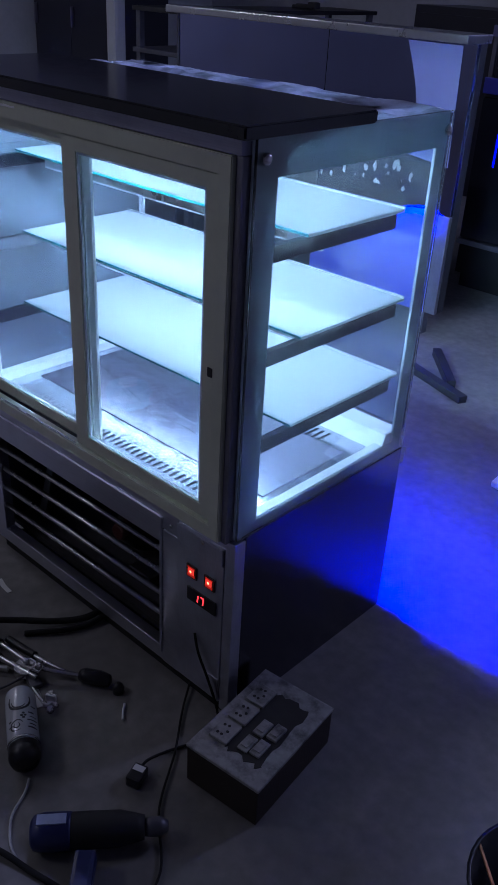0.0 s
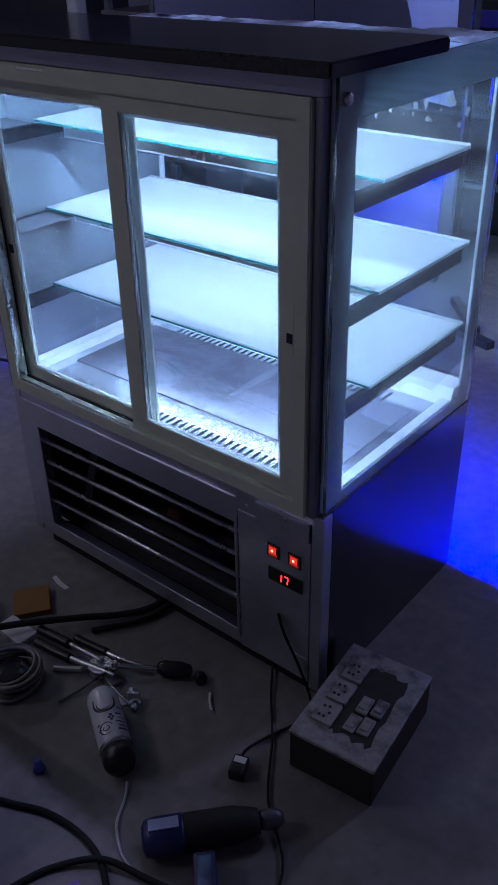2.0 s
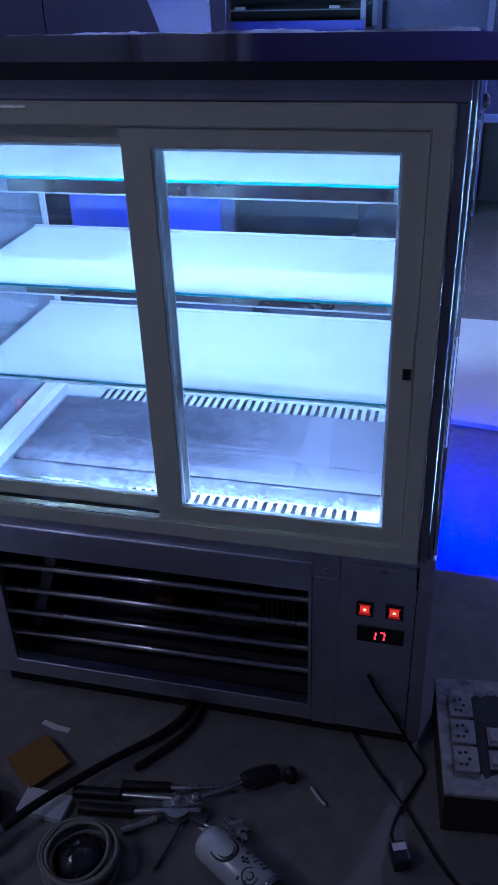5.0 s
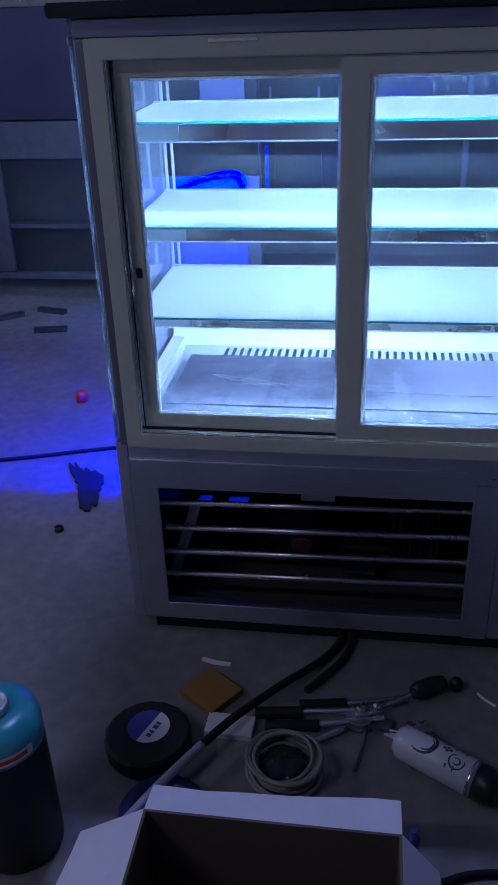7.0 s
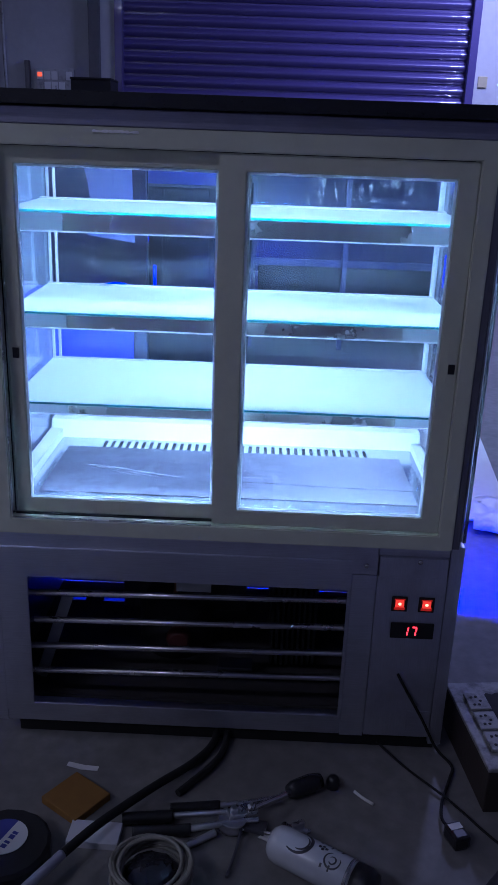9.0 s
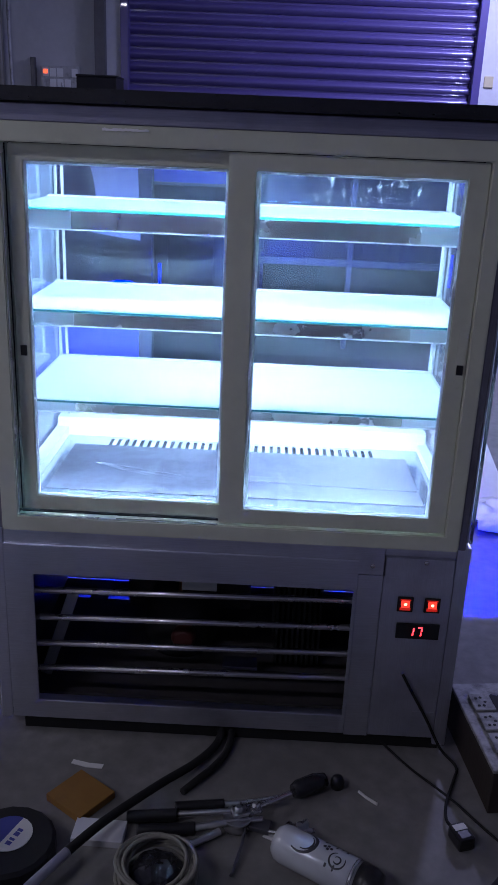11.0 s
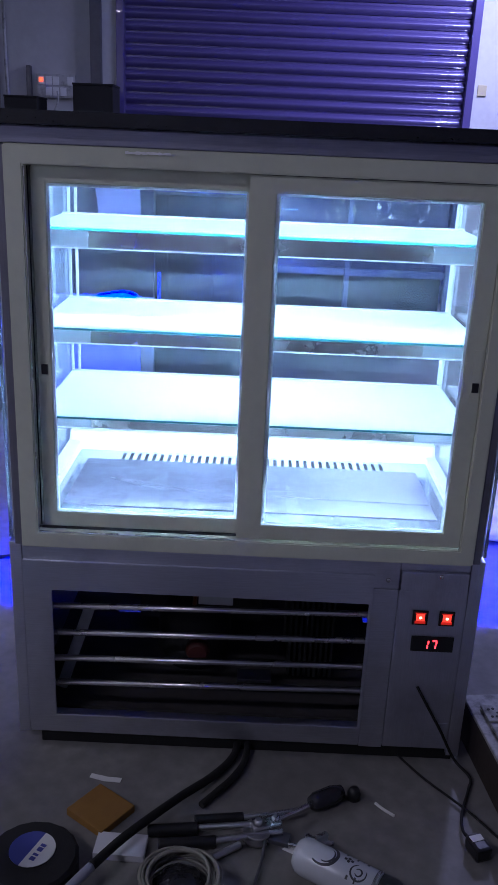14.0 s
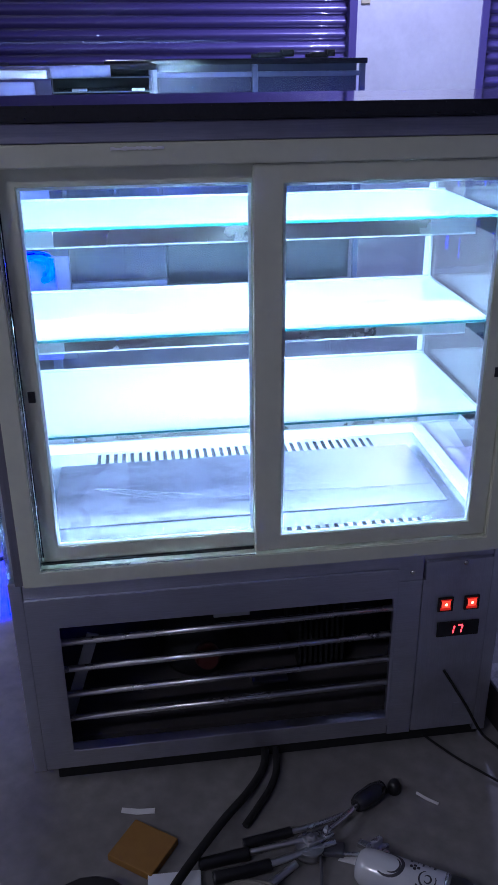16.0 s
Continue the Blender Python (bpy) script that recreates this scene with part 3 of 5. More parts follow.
# rear sheet, blue strip behind it, and an added glow for blue-lit floor below
part("rear_fascia", one(X0 + 0.009, X1 - 0.009, Y1 - 0.012, Y1, 0.056, 0.4815), STEEL_FILM, cabinet)
strip = part("strip_holder", one(X0 + 0.03, X1 - 0.03, Y1 + 0.0005, Y1 + 0.018, 0.452, 0.47), STEEL_H, cabinet)
part("strip_lip", one(X0 + 0.03, X1 - 0.0305, Y1 + 0.0185, Y1 + 0.0205, 0.4325, 0.47), STEEL_H, cabinet)
part("end_cap", one(X1 - 0.0295, X1 - 0.002, Y1 + 0.0005, Y1 + 0.0205, 0.4315, 0.471, 0.001), STEEL_SIDE, cabinet)
part("blue_strip", one(X0 + 0.03, X1 - 0.032, Y1 + 0.002, Y1 + 0.016, 0.440, 0.4515), BLUE_LED, strip, "glowing blue strip")
# no lamp: added glow that shows as blue-lit floor through the openings
part("blue_strip", one(X0 + 0.03, 0.80, 0.460, 0.484, 0.032, 0.037), BLUE_FLOOR_GLOW, strip, "glowing blue strip")

# machinery behind the grille
part("compressor", turned([(0.07, 0.056), (0.085, 0.09), (0.085, 0.17), (0.06, 0.21), (0.02, 0.22)], pose(0.34, 0.28, 0)), MATT_BLACK, cabinet)
part("relay_cover", turned([(0.026, 0.0), (0.028, 0.02), (0.02, 0.035)], pose(0.355, 0.190, 0.135, 90, 0, 0), 20), RED_RUST, cabinet, "rusty red relay cover")
part("strut", one(-0.012, 0.012, 0, 0.004, 0.0, 0.215, 0.001, pose(0.056, 0.12, 0.057, 0, 18, 0)), STEEL_LIGHT, cabinet)
part("bracket", one(0.361, 0.432, 0.06, 0.064, 0.318, 0.345, 0.001), STEEL_LIGHT, cabinet)
part("bracket", one(0.446, 0.522, 0.12, 0.16, 0.092, 0.100, 0.001), STEEL_SIDE, cabinet)
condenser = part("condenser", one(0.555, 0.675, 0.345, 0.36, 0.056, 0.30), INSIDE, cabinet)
for i in range(9):
    part("fin", one(0.56 + i * 0.012, 0.566 + i * 0.012, 0.2, 0.3445, 0.06, 0.30), MATT_BLACK, condenser)
part("fan_plate", one(0.19, 0.50, 0.432, 0.437, 0.06, 0.33), INSIDE, cabinet)
part("pipe", tube([(0.34, 0.24, 0.21), (0.36, 0.2, 0.3), (0.45, 0.15, 0.32), (0.56, 0.2, 0.28)], 0.005), COPPER, cabinet, "copper pipe")

# controls
for x in (0.8045, 0.857):
    bezel = part("rocker_switch", one(x - 0.0155, x + 0.0155, -0.006, -0.002, 0.332, 0.364, 0.0015), BLACK_PLASTIC, panel, "lit red rocker switch")
    bm = bmesh.new()
    box(bm, x - 0.0085, x + 0.0085, -0.0085, -0.006, 0.3425, 0.3575, 0.001)
    rim = boxes((x - 0.0105, x + 0.0105, -0.0075, -0.006, 0.3580, 0.3600), (x - 0.0105, x + 0.0105, -0.0075, -0.006, 0.3365, 0.3420))
    part("rocker_edge", rim, RED_DIM, bezel, "dim red rocker edge")
    part("rocker", bm, RED_GLOW, bezel, "glowing red rocker")
    part("neon_core", turned([(0.0032, 0.0), (0.0026, 0.0006), (0.001, 0.0009)], pose(x, -0.0085, 0.350, 90, 0, 0), 12), RED_SPOT, bezel)
display = part("thermostat", one(0.792, 0.877, -0.006, -0.002, 0.272, 0.306, 0.0015), BLACK_PLASTIC, panel, "small digital thermostat with red figures")


def segment_digit(bm, x, z, on, w=0.0085, h=0.019, t=0.003):
    where = {"a": (0, h, 1), "d": (0, 0, 1), "g": (0, h / 2, 1), "f": (0, h / 2, 0), "b": (w, h / 2, 0), "e": (0, 0, 0), "c": (w, 0, 0)}
    for s in on:
        px, pz, flat = where[s]
        shear = 0.14
        x0, z0 = x + px + shear * pz, z + pz
        if flat:
            box(bm, x0, x0 + w, -0.0068, -0.0060, z0 - t / 2, z0 + t / 2)
        else:
            box(bm, x0 - t / 2 + shear * h / 4, x0 + t / 2 + shear * h / 4, -0.0068, -0.0060, z0 + t * 0.35, z0 + h / 2 - t * 0.35)


bm = bmesh.new()
segment_digit(bm, 0.816, 0.279, "bc")
segment_digit(bm, 0.832, 0.279, "abc")
part("figures", bm, RED_SEGMENT, cabinet, "red figures 17")
for x, z, y in ((0.836, 0.441, -0.006), (0.735, 0.425, 0.001), (0.08, 0.075, 0.002)):
    part("screw", turned([(0.005, 0.0), (0.0045, 0.002), (0.002, 0.003)], pose(x, y, z, 90, 0, 0), 12), BAR, cabinet)
part("label_plate", one(0.843, 0.888, -0.004, -0.0021, 0.045, 0.10, 0.0005), STEEL_H, cabinet)

# deck of the cold space, with two rows of slots
deck = []
D0, D1, ZD = X0 + 0.012, X1 - 0.012, 0.490
deck += [(D0, D1, 0.028, 0.064, ZD - 0.004, ZD), (D0, D1, 0.094, 0.428, ZD - 0.004, ZD), (D0, D1, 0.476, 0.491, ZD - 0.004, ZD)]
for y0, y1, a, b in ((0.064, 0.094, 0.143, 0.785), (0.428, 0.476, 0.143, 0.785)):
    deck += [(D0, a, y0, y1, ZD - 0.004, ZD), (b, D1, y0, y1, ZD - 0.004, ZD)]
    count = 35
    p = (b - a) / count
    deck += [(a + i * p + p * 0.45, a + (i + 1) * p, y0, y1, ZD - 0.004, ZD) for i in range(count)]
part("deck", boxes(*deck), DECK_STEEL, cabinet, "scuffed filmed steel deck with rows of air slots")
# near-black sheet close under the slots puts their depth shade in colour
part("slot_backing", boxes((D0, D1, 0.03, 0.49, 0.482, 0.4855)), DARK, cabinet)
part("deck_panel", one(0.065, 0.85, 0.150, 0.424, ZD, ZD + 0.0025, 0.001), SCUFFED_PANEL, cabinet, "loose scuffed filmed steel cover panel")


def crumpled(x0, x1, y0, y1, z, high, seed, nx=70, ny=16):
    """A creased sheet of film with a ragged outline."""
    bm = bmesh.new()
    verts = {}
    for i in range(nx + 1):
        for j in range(ny + 1):
            u, v = i / nx, j / ny
            p = Vector((u * (x1 - x0) * 9 + 2 * v + seed, v * 1.2 - u * (x1 - x0) * 4, seed))
            ragged = 0.16 * (y1 - y0) * noise.noise(Vector((u * 6, seed, 1.0)))
            ridge = abs(noise.noise(p * 1.3)) + 0.5 * abs(noise.noise(p * 2.7))
            lift = high * max(0.0, 1 - 1.5 * ridge) * math.sin(math.pi * min(1, max(0, v))) ** 0.5
            verts[i, j] = bm.verts.new((x0 + (x1 - x0) * u + 0.01 * noise.noise(Vector((v * 5, seed, 2.0))), y0 + (y1 - y0) * v + ragged, z + 0.0006 + lift))
    for i in range(nx):
        for j in range(ny):
            bm.faces.new((verts[i, j], verts[i + 1, j], verts[i + 1, j + 1], verts[i, j + 1]))
    bmesh.ops.solidify(bm, geom=bm.faces[:], thickness=0.0003)
    return bm


part("loose_film", crumpled(0.09, 0.80, 0.100, 0.149, ZD + 0.0005, 0.004, 2.3), CREASED_FILM, cabinet, "creased clear protective film")
part("loose_film", crumpled(0.10, 0.34, 0.046, 0.125, ZD + 0.003, 0.016, 5.7, 40, 16), CREASED_FILM, cabinet, "curled clear protective film")
for ends in (((0.39, 0.229), (0.52, 0.235), (0.66, 0.227), (0.846, 0.222)), ((0.14, 0.302), (0.20, 0.270), (0.268, 0.242)), ((0.145, 0.303), (0.22, 0.272), (0.315, 0.240)), ((0.15, 0.305), (0.25, 0.275), (0.36, 0.243)), ((0.40, 0.225), (0.43, 0.214), (0.455, 0.206))):
    part("film_fold", tube([(x, y, ZD + 0.0035) for x, y in ends], 0.0016, 8, 8), CREASED_FILM, cabinet, "raised fold of clear film")
bm = bmesh.new()
prism(bm, [(0.4915, ZD - 0.004), (Y1 - 0.012, ZD - 0.004), (Y1 - 0.012, 0.532), (0.502, 0.532), (0.4915, ZD + 0.004)], D0, D1, Matrix(((0, 0, 1, 0), (1, 0, 0, 0), (0, 1, 0, 0), (0, 0, 0, 1))), 0.001)
part("rear_lip", bm, WHITE_PAINT, cabinet, "white rear ledge")
part("side_lip", boxes((D0, D0 + 0.030, 0.03, 0.491, ZD + 0.0005, 0.512)), WHITE_PAINT, cabinet)
part("side_lip", boxes((D1 - 0.022, D1, 0.03, 0.491, ZD + 0.0005, 0.508)), WHITE_PAINT, cabinet)

# upper frame
part("corner_post", one(0.8895, X1 - 0.015, -0.012, 0.03, 0.473, 1.2035, 0.003), STEEL_DARK, cabinet, "dark brushed corner post")
part("corner_post", one(X0 + 0.015, 0.0245, -0.012, 0.03, 0.473, 1.2035, 0.003), STEEL_DARK, cabinet, "dark brushed corner post")
part("header", one(X0 + 0.0145, X1 - 0.0145, -0.016, 0.03, 1.204, 1.2315, 0.002), STEEL_HEAD, cabinet, "brushed steel header strip")
for a, rear, low in ((X1 - 0.014, 0.036, 0.025), (X0 + 0.008, 0.008, 0.012)):
    part("side_frame", ring(bmesh.new(), 0.005, Y1 - 0.008, 0.481, 1.228, 0.057, rear, low, 0.062, 0.0, 0.006, 0.001, Matrix(((0, 1, 0, a), (1, 0, 0, 0), (0, 0, 1, 0), (0, 0, 0, 1)))),
         PAINTED_GLASS, cabinet, "pale painted border of the side glass")
part("side_glass", one(X1 - 0.0065, X1, 0.004, Y1, 0.480, 1.2335, 0.001), SIDE_GLASS, cabinet, "clear side pane")
part("side_glass", one(X0, X0 + 0.0065, 0.004, Y1, 0.480, 1.2335, 0.001), LEFT_GLASS, cabinet, "clear side pane")
rear_pane = part("rear_glass", one(X0 + 0.0075, X1 - 0.0075, Y1 - 0.0075, Y1 - 0.001, 0.5335, 1.228, 0.001), REAR_GLASS, cabinet, "clear rear pane", shadow=False)
rng = random.Random(21)
for k in range(34):
    cx, cz = (0.60 + 0.25 * rng.random(), 1.062 + 0.055 * rng.random()) if k < 28 else (0.45 + 0.42 * rng.random(), 0.92 + 0.2 * rng.random())
    size, tall = (0.0015 + 0.006 * rng.random() ** 2, 1.2 + 1.0 * rng.random()) if k < 28 else (0.002 + 0.002 * rng.random(), 1.5)
    blot = [(cx + size * (0.4 + 0.8 * rng.random()) * math.cos(2 * math.pi * i / 13), cz + size * tall * (0.4 + 0.8 * rng.random()) * math.sin(2 * math.pi * i / 13)) for i in range(13)]
    part("glue_fleck", slab(blot, 0.0, 0.0002, Matrix(((1, 0, 0, 0), (0, 0, -1, Y1 - 0.0076), (0, 1, 0, 0), (0, 0, 0, 1)))), RESIDUE, rear_pane)
part("top_sheet", boxes((X0 + 0.008, X1 - 0.008, 0.0305, 0.25, 1.2285, 1.2325)), STEEL_FILM, cabinet)
part("top_glass", boxes((X0 + 0.008, X1 - 0.008, 0.2505, Y1 - 0.009, 1.2285, 1.2325)), FROSTED, cabinet, "frosted film-covered glass top")
part("top_film", crumpled(X0 + 0.012, X1 - 0.012, 0.302, Y1 - 0.02, 1.2328, 0.013, 8.1, 90, 24), TOP_FILM, cabinet, "crinkled film on the glass top")
part("rear_post", one(0.025, 0.031, 0.524, 0.530, 0.5325, 1.228, 0.001), STEEL_LIGHT, cabinet, "pale rear upright")
for y in (0.024, 0.552):
    for x, turn in ((X1, 90), (X0, -90)):
        part("glass_bolt", turned([(0.010, 0.0), (0.010, 0.004), (0.007, 0.007), (0.003, 0.008)], pose(x, y, 1.199, 0, turn, 0), 20), BAR, cabinet, "domed glass fixing bolt")


def shelf(z, front, depth, lamp=LED, low=0.019, back=0.0):
    lip = front + 0.072
    top = part("shelf", one(0.016, 0.899, front + 0.0125, depth - 0.006, z - 0.006, z, 0.001), OPAL, cabinet, "white opal glass shelf, brightly lit")
    part("glass_edge", one(0.012, 0.905, front + 0.0022, front + 0.0042, z - 0.0045, z - 0.0005, 0.0005), GLASS_EDGE, top, "green glass edge")
    part("glass_border", boxes((0.012, 0.0155, front + 0.0045, depth, z - 0.006, z), (0.8995, 0.905, front + 0.0045, depth, z - 0.006, z), (0.016, 0.899, depth - 0.0055, depth, z - 0.006, z), (0.016, 0.899, front + 0.0045, front + 0.012, z - 0.006, z), bevel=0.0008),
         PAINTED_GLASS, top, "clear border of the shelf glass")
    part("rear_rim", one(0.012, 0.905, depth + 0.0005, depth + 0.004, z - 0.006, z + 0.004, 0.001), STEEL_LIGHT, top)
    for x in (0.014, 0.889):
        part("bracket", one(x, x + 0.014, 0.06, depth - 0.02, z - 0.036, z - 0.0065, 0.001), DARK_POLISH, top, "polished steel bracket")
    part("front_channel", boxes((0.115, 0.798, lip, lip + 0.003, z - 0.045, z - 0.0065), (0.030, 0.885, lip + 0.0035, lip + 0.03, z - 0.010, z - 0.0065), bevel=0.0005), BAR, top, "polished steel lamp channel")
    for x0, x1 in ((0.030, 0.1145), (0.7985, 0.885)):
        part("channel_end", one(x0, x1, lip, lip + 0.003, z - 0.045, z - 0.0065, 0.0005), SATIN, top, "bright end piece")
    part("channel_lip", one(0.030, 0.885, lip - 0.002, lip + 0.003, z - 0.0475, z - 0.0455, 0.0005), GASKET, top, "pale lower lip")
    part("led_strip", one(0.035, 0.88, lip + back + 0.006, lip + back + 0.014, z - low - 0.004, z - low), lamp, top, "bright white light strip")
    part("led_backing", one(0.033, 0.882, lip + back + 0.0045, lip + back + 0.0155, z - low + 0.0005, z - 0.0125), SATIN, top)
    # unseen dark plate, added to keep light from passing down through the shelf
    part("under_shield", one(0.030, 0.884, lip + 0.031, depth - 0.031, z - 0.012, z - 0.0065), DUSTY, top, "dark plate added below the glass to block light")
    part("rear_channel", one(0.030, 0.885, depth - 0.03, depth - 0.01, z - 0.026, z - 0.0065, 0.001), STEEL_LIGHT, top)


shelf(1.056, 0.157, 0.455)
shelf(0.863, 0.160, 0.497)
shelf(0.683, 0.148, 0.512, LED_LOW, 0.040, 0.066)
lamp_bar = part("top_lamp_channel", one(0.035, 0.88, 0.045, 0.075, 1.212, 1.228, 0.001), STEEL_LIGHT, cabinet)
# hidden shield and ends, added to keep the strip's spill off the floor
part("spill_shield", one(0.035, 0.88, 0.0405, 0.0435, 1.147, 1.2275, 0.0005), STEEL_LIGHT, lamp_bar)
for x in (0.0365, 0.8765):
    part("spill_shield_end", one(x, x + 0.002, 0.0440, 0.078, 1.1475, 1.2115), STEEL_LIGHT, lamp_bar)
part("led_strip", one(0.045, 0.87, 0.0445, 0.0490, 1.2075, 1.2115), LED_TOP, lamp_bar, "bright white light strip")

# door frame and the two sliding doors
FX0, FX1, FZ0, FZ1 = 0.025, 0.889, 0.473, 1.2035
part("door_frame", ring(bmesh.new(), FX0, FX1, FZ0, FZ1, 0.032, 0.028, 0.031, 0.032, -0.02, 0.03, 0.002),
     CREAM, cabinet, "cream aluminium door frame")
part("frame_seal", ring(bmesh.new(), 0.0575, 0.8605, 0.5045, 1.171, 0.005, 0.004, 0.003, 0.003, 0.026, 0.0295), RUBBER, cabinet)
# black strip puts the shade of the jamb gap into colour
part("jamb_gap", one(0.0572, 0.0590, 0.0050, 0.0085, 0.5090, 1.170, 0.0005), RUBBER, cabinet, "black strip for the shaded jamb gap")
part("jamb_edge", one(0.0572, 0.0590, -0.016, -0.002, 0.5090, 1.170, 0.0004), BAR, cabinet, "bright jamb edge")
part("track_edge", one(0.0575, 0.4335, -0.0185, -0.0135, 0.5043, 0.5062, 0.0006), BAR, cabinet, "bright track edge")
# black strip stands for the shaded gap under the left door
part("track", boxes((0.0572, 0.4335, 0.0015, 0.0085, 0.5042, 0.5070), bevel=0.0005), RUBBER, cabinet, "black strip for the shaded gap at the lower track")


def sliding_door(x0, x1, y0, left, right, label, deep=0.014):
    door = part("sliding_door", ring(bmesh.new(), x0, x1, 0.506, 1.170, left, right, 0.030, 0.028, y0, y0 + deep, 0.0018), CREAM, cabinet, label)
    gx0, gx1 = x0 + left - 0.004, x1 - right + 0.004
    part("pane", one(gx0, gx1, y0 + 0.006, y0 + 0.010, 0.532, 1.146, 0.0005), GLASS, door, "clear door glass", shadow=False)
    e = 0.0045
    part("gasket", ring(bmesh.new(), gx0 + 0.004, gx1 - 0.004, 0.536, 1.142, e, e, e, e, y0 + 0.002, y0 + 0.0055), GASKET, door, "pale lit gasket")
    return door


left_door = sliding_door(0.062, 0.464, 0.009, 0.026, 0.031, "cream sliding door, pushed a little open", 0.0165)
part("inner_stile", boxes((0.4345, 0.4635, 0.0260, 0.0300, 0.508, 1.145), (0.4345, 0.4600, 0.0303, 0.0335, 0.508, 1.145), (0.4345, 0.4645, 0.0338, 0.0392, 0.508, 1.145), bevel=0.0006), CREAM, left_door, "grooved inner stile, brightly lit")
right_door = sliding_door(0.434, 0.8605, -0.012, 0.0455, 0.0345, "cream sliding door in the front track")
bm = bmesh.new()
prism(bm, [(0.4660, 0.0192), (0.4660, 0.0030), (0.4800, 0.0030), (0.4815, 0.0062), (0.4803, 0.0068), (0.4845, 0.0108), (0.4834, 0.0116), (0.4875, 0.0145), (0.4875, 0.0192)], 0.537, 1.141)
part("inner_return", bm, RETURN_WHITE, right_door, "grooved pale return of the stile, lit from inside")
part("finger_pull", boxes((0.841, 0.857, -0.0138, -0.0121, 0.792, 0.892), bevel=0.0008), CREAM, right_door, "inset finger pull")
part("lock", one(0.8435, 0.8555, -0.0160, -0.0139, 0.815, 0.833, 0.001), BLACK_PLASTIC, right_door, "black lock")
part("lock", one(0.069, 0.0805, 0.0060, 0.0089, 0.808, 0.827, 0.001), BLACK_PLASTIC, left_door, "black lock")

# jagged pale patch paints the speckled glint on the top rail
rng = random.Random(3)
jag = [(0.228 + 0.0038 * i, 0.0016 * rng.random()) for i in range(21)] + [(0.304 - 0.0038 * i, 0.0036 + 0.0022 * rng.random()) for i in range(21)]
part("tape", slab(jag, 0.0, 0.0006, Matrix(((1, 0, 0, 0), (0, 0.25, -0.97, -0.0226), (0, 0.97, 0.25, 1.1935), (0, 0, 0, 1)))), GLINT, cabinet, "jagged bright patch for a glint on the top rail")

# stone top
r = root("stone_slab", (0.45, 0.12, 1.2335), "polished black granite slab lying on the cabinet", "stone slab")
out = [(-0.022, -0.045), (0.938, -0.045), (0.938, 0.284), (0.924, 0.298), (-0.022, 0.298)]
part("slab", slab(out, 1.2338, 1.2555, bevel=0.003), GRANITE, r)

# mains lead of the cabinet
r = root("mains_lead", (0.9, -0.2, 0.0), "black mains lead with a plug trailing from the cabinet", "cable")
part("lead", tube([(0.816, -0.003, 0.187), (0.838, -0.012, 0.15), (0.872, -0.012, 0.09), (0.908, -0.016, 0.022), (0.936, -0.048, 0.005), (0.925, -0.085, 0.005), (0.898, -0.15, 0.005), (0.888, -0.20, 0.010), (0.896, -0.225, 0.014)], 0.003), RUBBER, r)
part("plug", one(-0.016, 0.016, -0.022, 0.022, 0.0, 0.028, 0.006, pose(0.906, -0.245, 0.0, 0, 0, 20)), BLACK_PLASTIC, r)
part("sticker", one(-0.012, 0.012, -0.008, 0.006, 0.0282, 0.029, 0.0, pose(0.903, -0.236, 0.0, 0, 0, 20)), PAPER, r)

# ---- other furniture of the workshop ----
def steel_counter():
    r = root("steel_counter", (-0.9, 2.6, 0), "tall stainless steel counter with reflective front standing behind the cabinet", "counter")
    part("worktop", one(-1.75, -0.02, 2.21, 2.40, 1.235, 1.268, 0.004), STEEL_TOP, r)
    # mirrored blue light is put into this sheet's colour
    part("lower_panel", one(-0.75, -0.070, 2.275, 2.30, 0.12, 0.56, 0.002), STEEL_BLUE_LIT, r, "steel sheet coloured blue for the blue light on it")
    part("lower_panel", one(-0.068, -0.012, 2.277, 2.30, 0.12, 0.56, 0.002), STEEL_DARK, r, "dark steel end sheet")
    part("front_panel", one(-0.75, -0.012, 2.28, 2.30, 0.562, 1.2345, 0.002), STEEL_MIRROR, r, "mirror-like steel sheet")
    out = [(-0.06, 0.76), (-0.075, 1.225)] + [(-0.335 + 0.085 * math.sin(2.2 * i / 14), 1.225 - 0.44 * i / 14) for i in range(15)]
    part("film", slab(out[::-1], 0.0, 0.0016, Matrix(((1, 0, 0, 0), (0, 0, -1, 2.2785), (0, 1, 0, 0), (0, 0, 0, 1)))), LILAC_FILM, r, "lilac protective film, half peeled")
    part("upper_panel", one(-1.72, -0.755, 2.282, 2.30, 0.80, 1.2345, 0.002), STEEL_MIRROR, r)
    part("drawer", one(-1.72, -0.755, 2.27, 2.30, 0.64, 0.795, 0.003), DUSTY, r)
    part("shelf", one(-1.72, -0.755, 2.29, 2.35, 0.33, 0.35, 0.002), DUSTY, r)
    part("door", one(-1.42, -1.18, 2.28, 2.30, 0.13, 0.635, 0.003), DUSTY, r)
    part("ledge", one(-1.72, -0.755, 2.26, 2.30, 0.10, 0.128, 0.002), DUSTY, r)
    part("side_panel", one(-0.032, -0.012, 2.305, 2.355, 0.12, 1.2345, 0.002), DUSTY_DARK, r)
    part("side_panel", one(-1.74, -1.725, 2.28, 2.38, 0.0, 1.2345, 0.002), DUSTY, r)
    part("back_panel", one(-1.72, -0.10, 2.36, 2.38, 0.1, 1.2345), DARK, r)
    for x in (-1.7, -0.74, -0.12):
        part("leg", one(x, x + 0.04, 2.31, 2.35, 0.0, 0.30, 0.002), DUSTY, r)


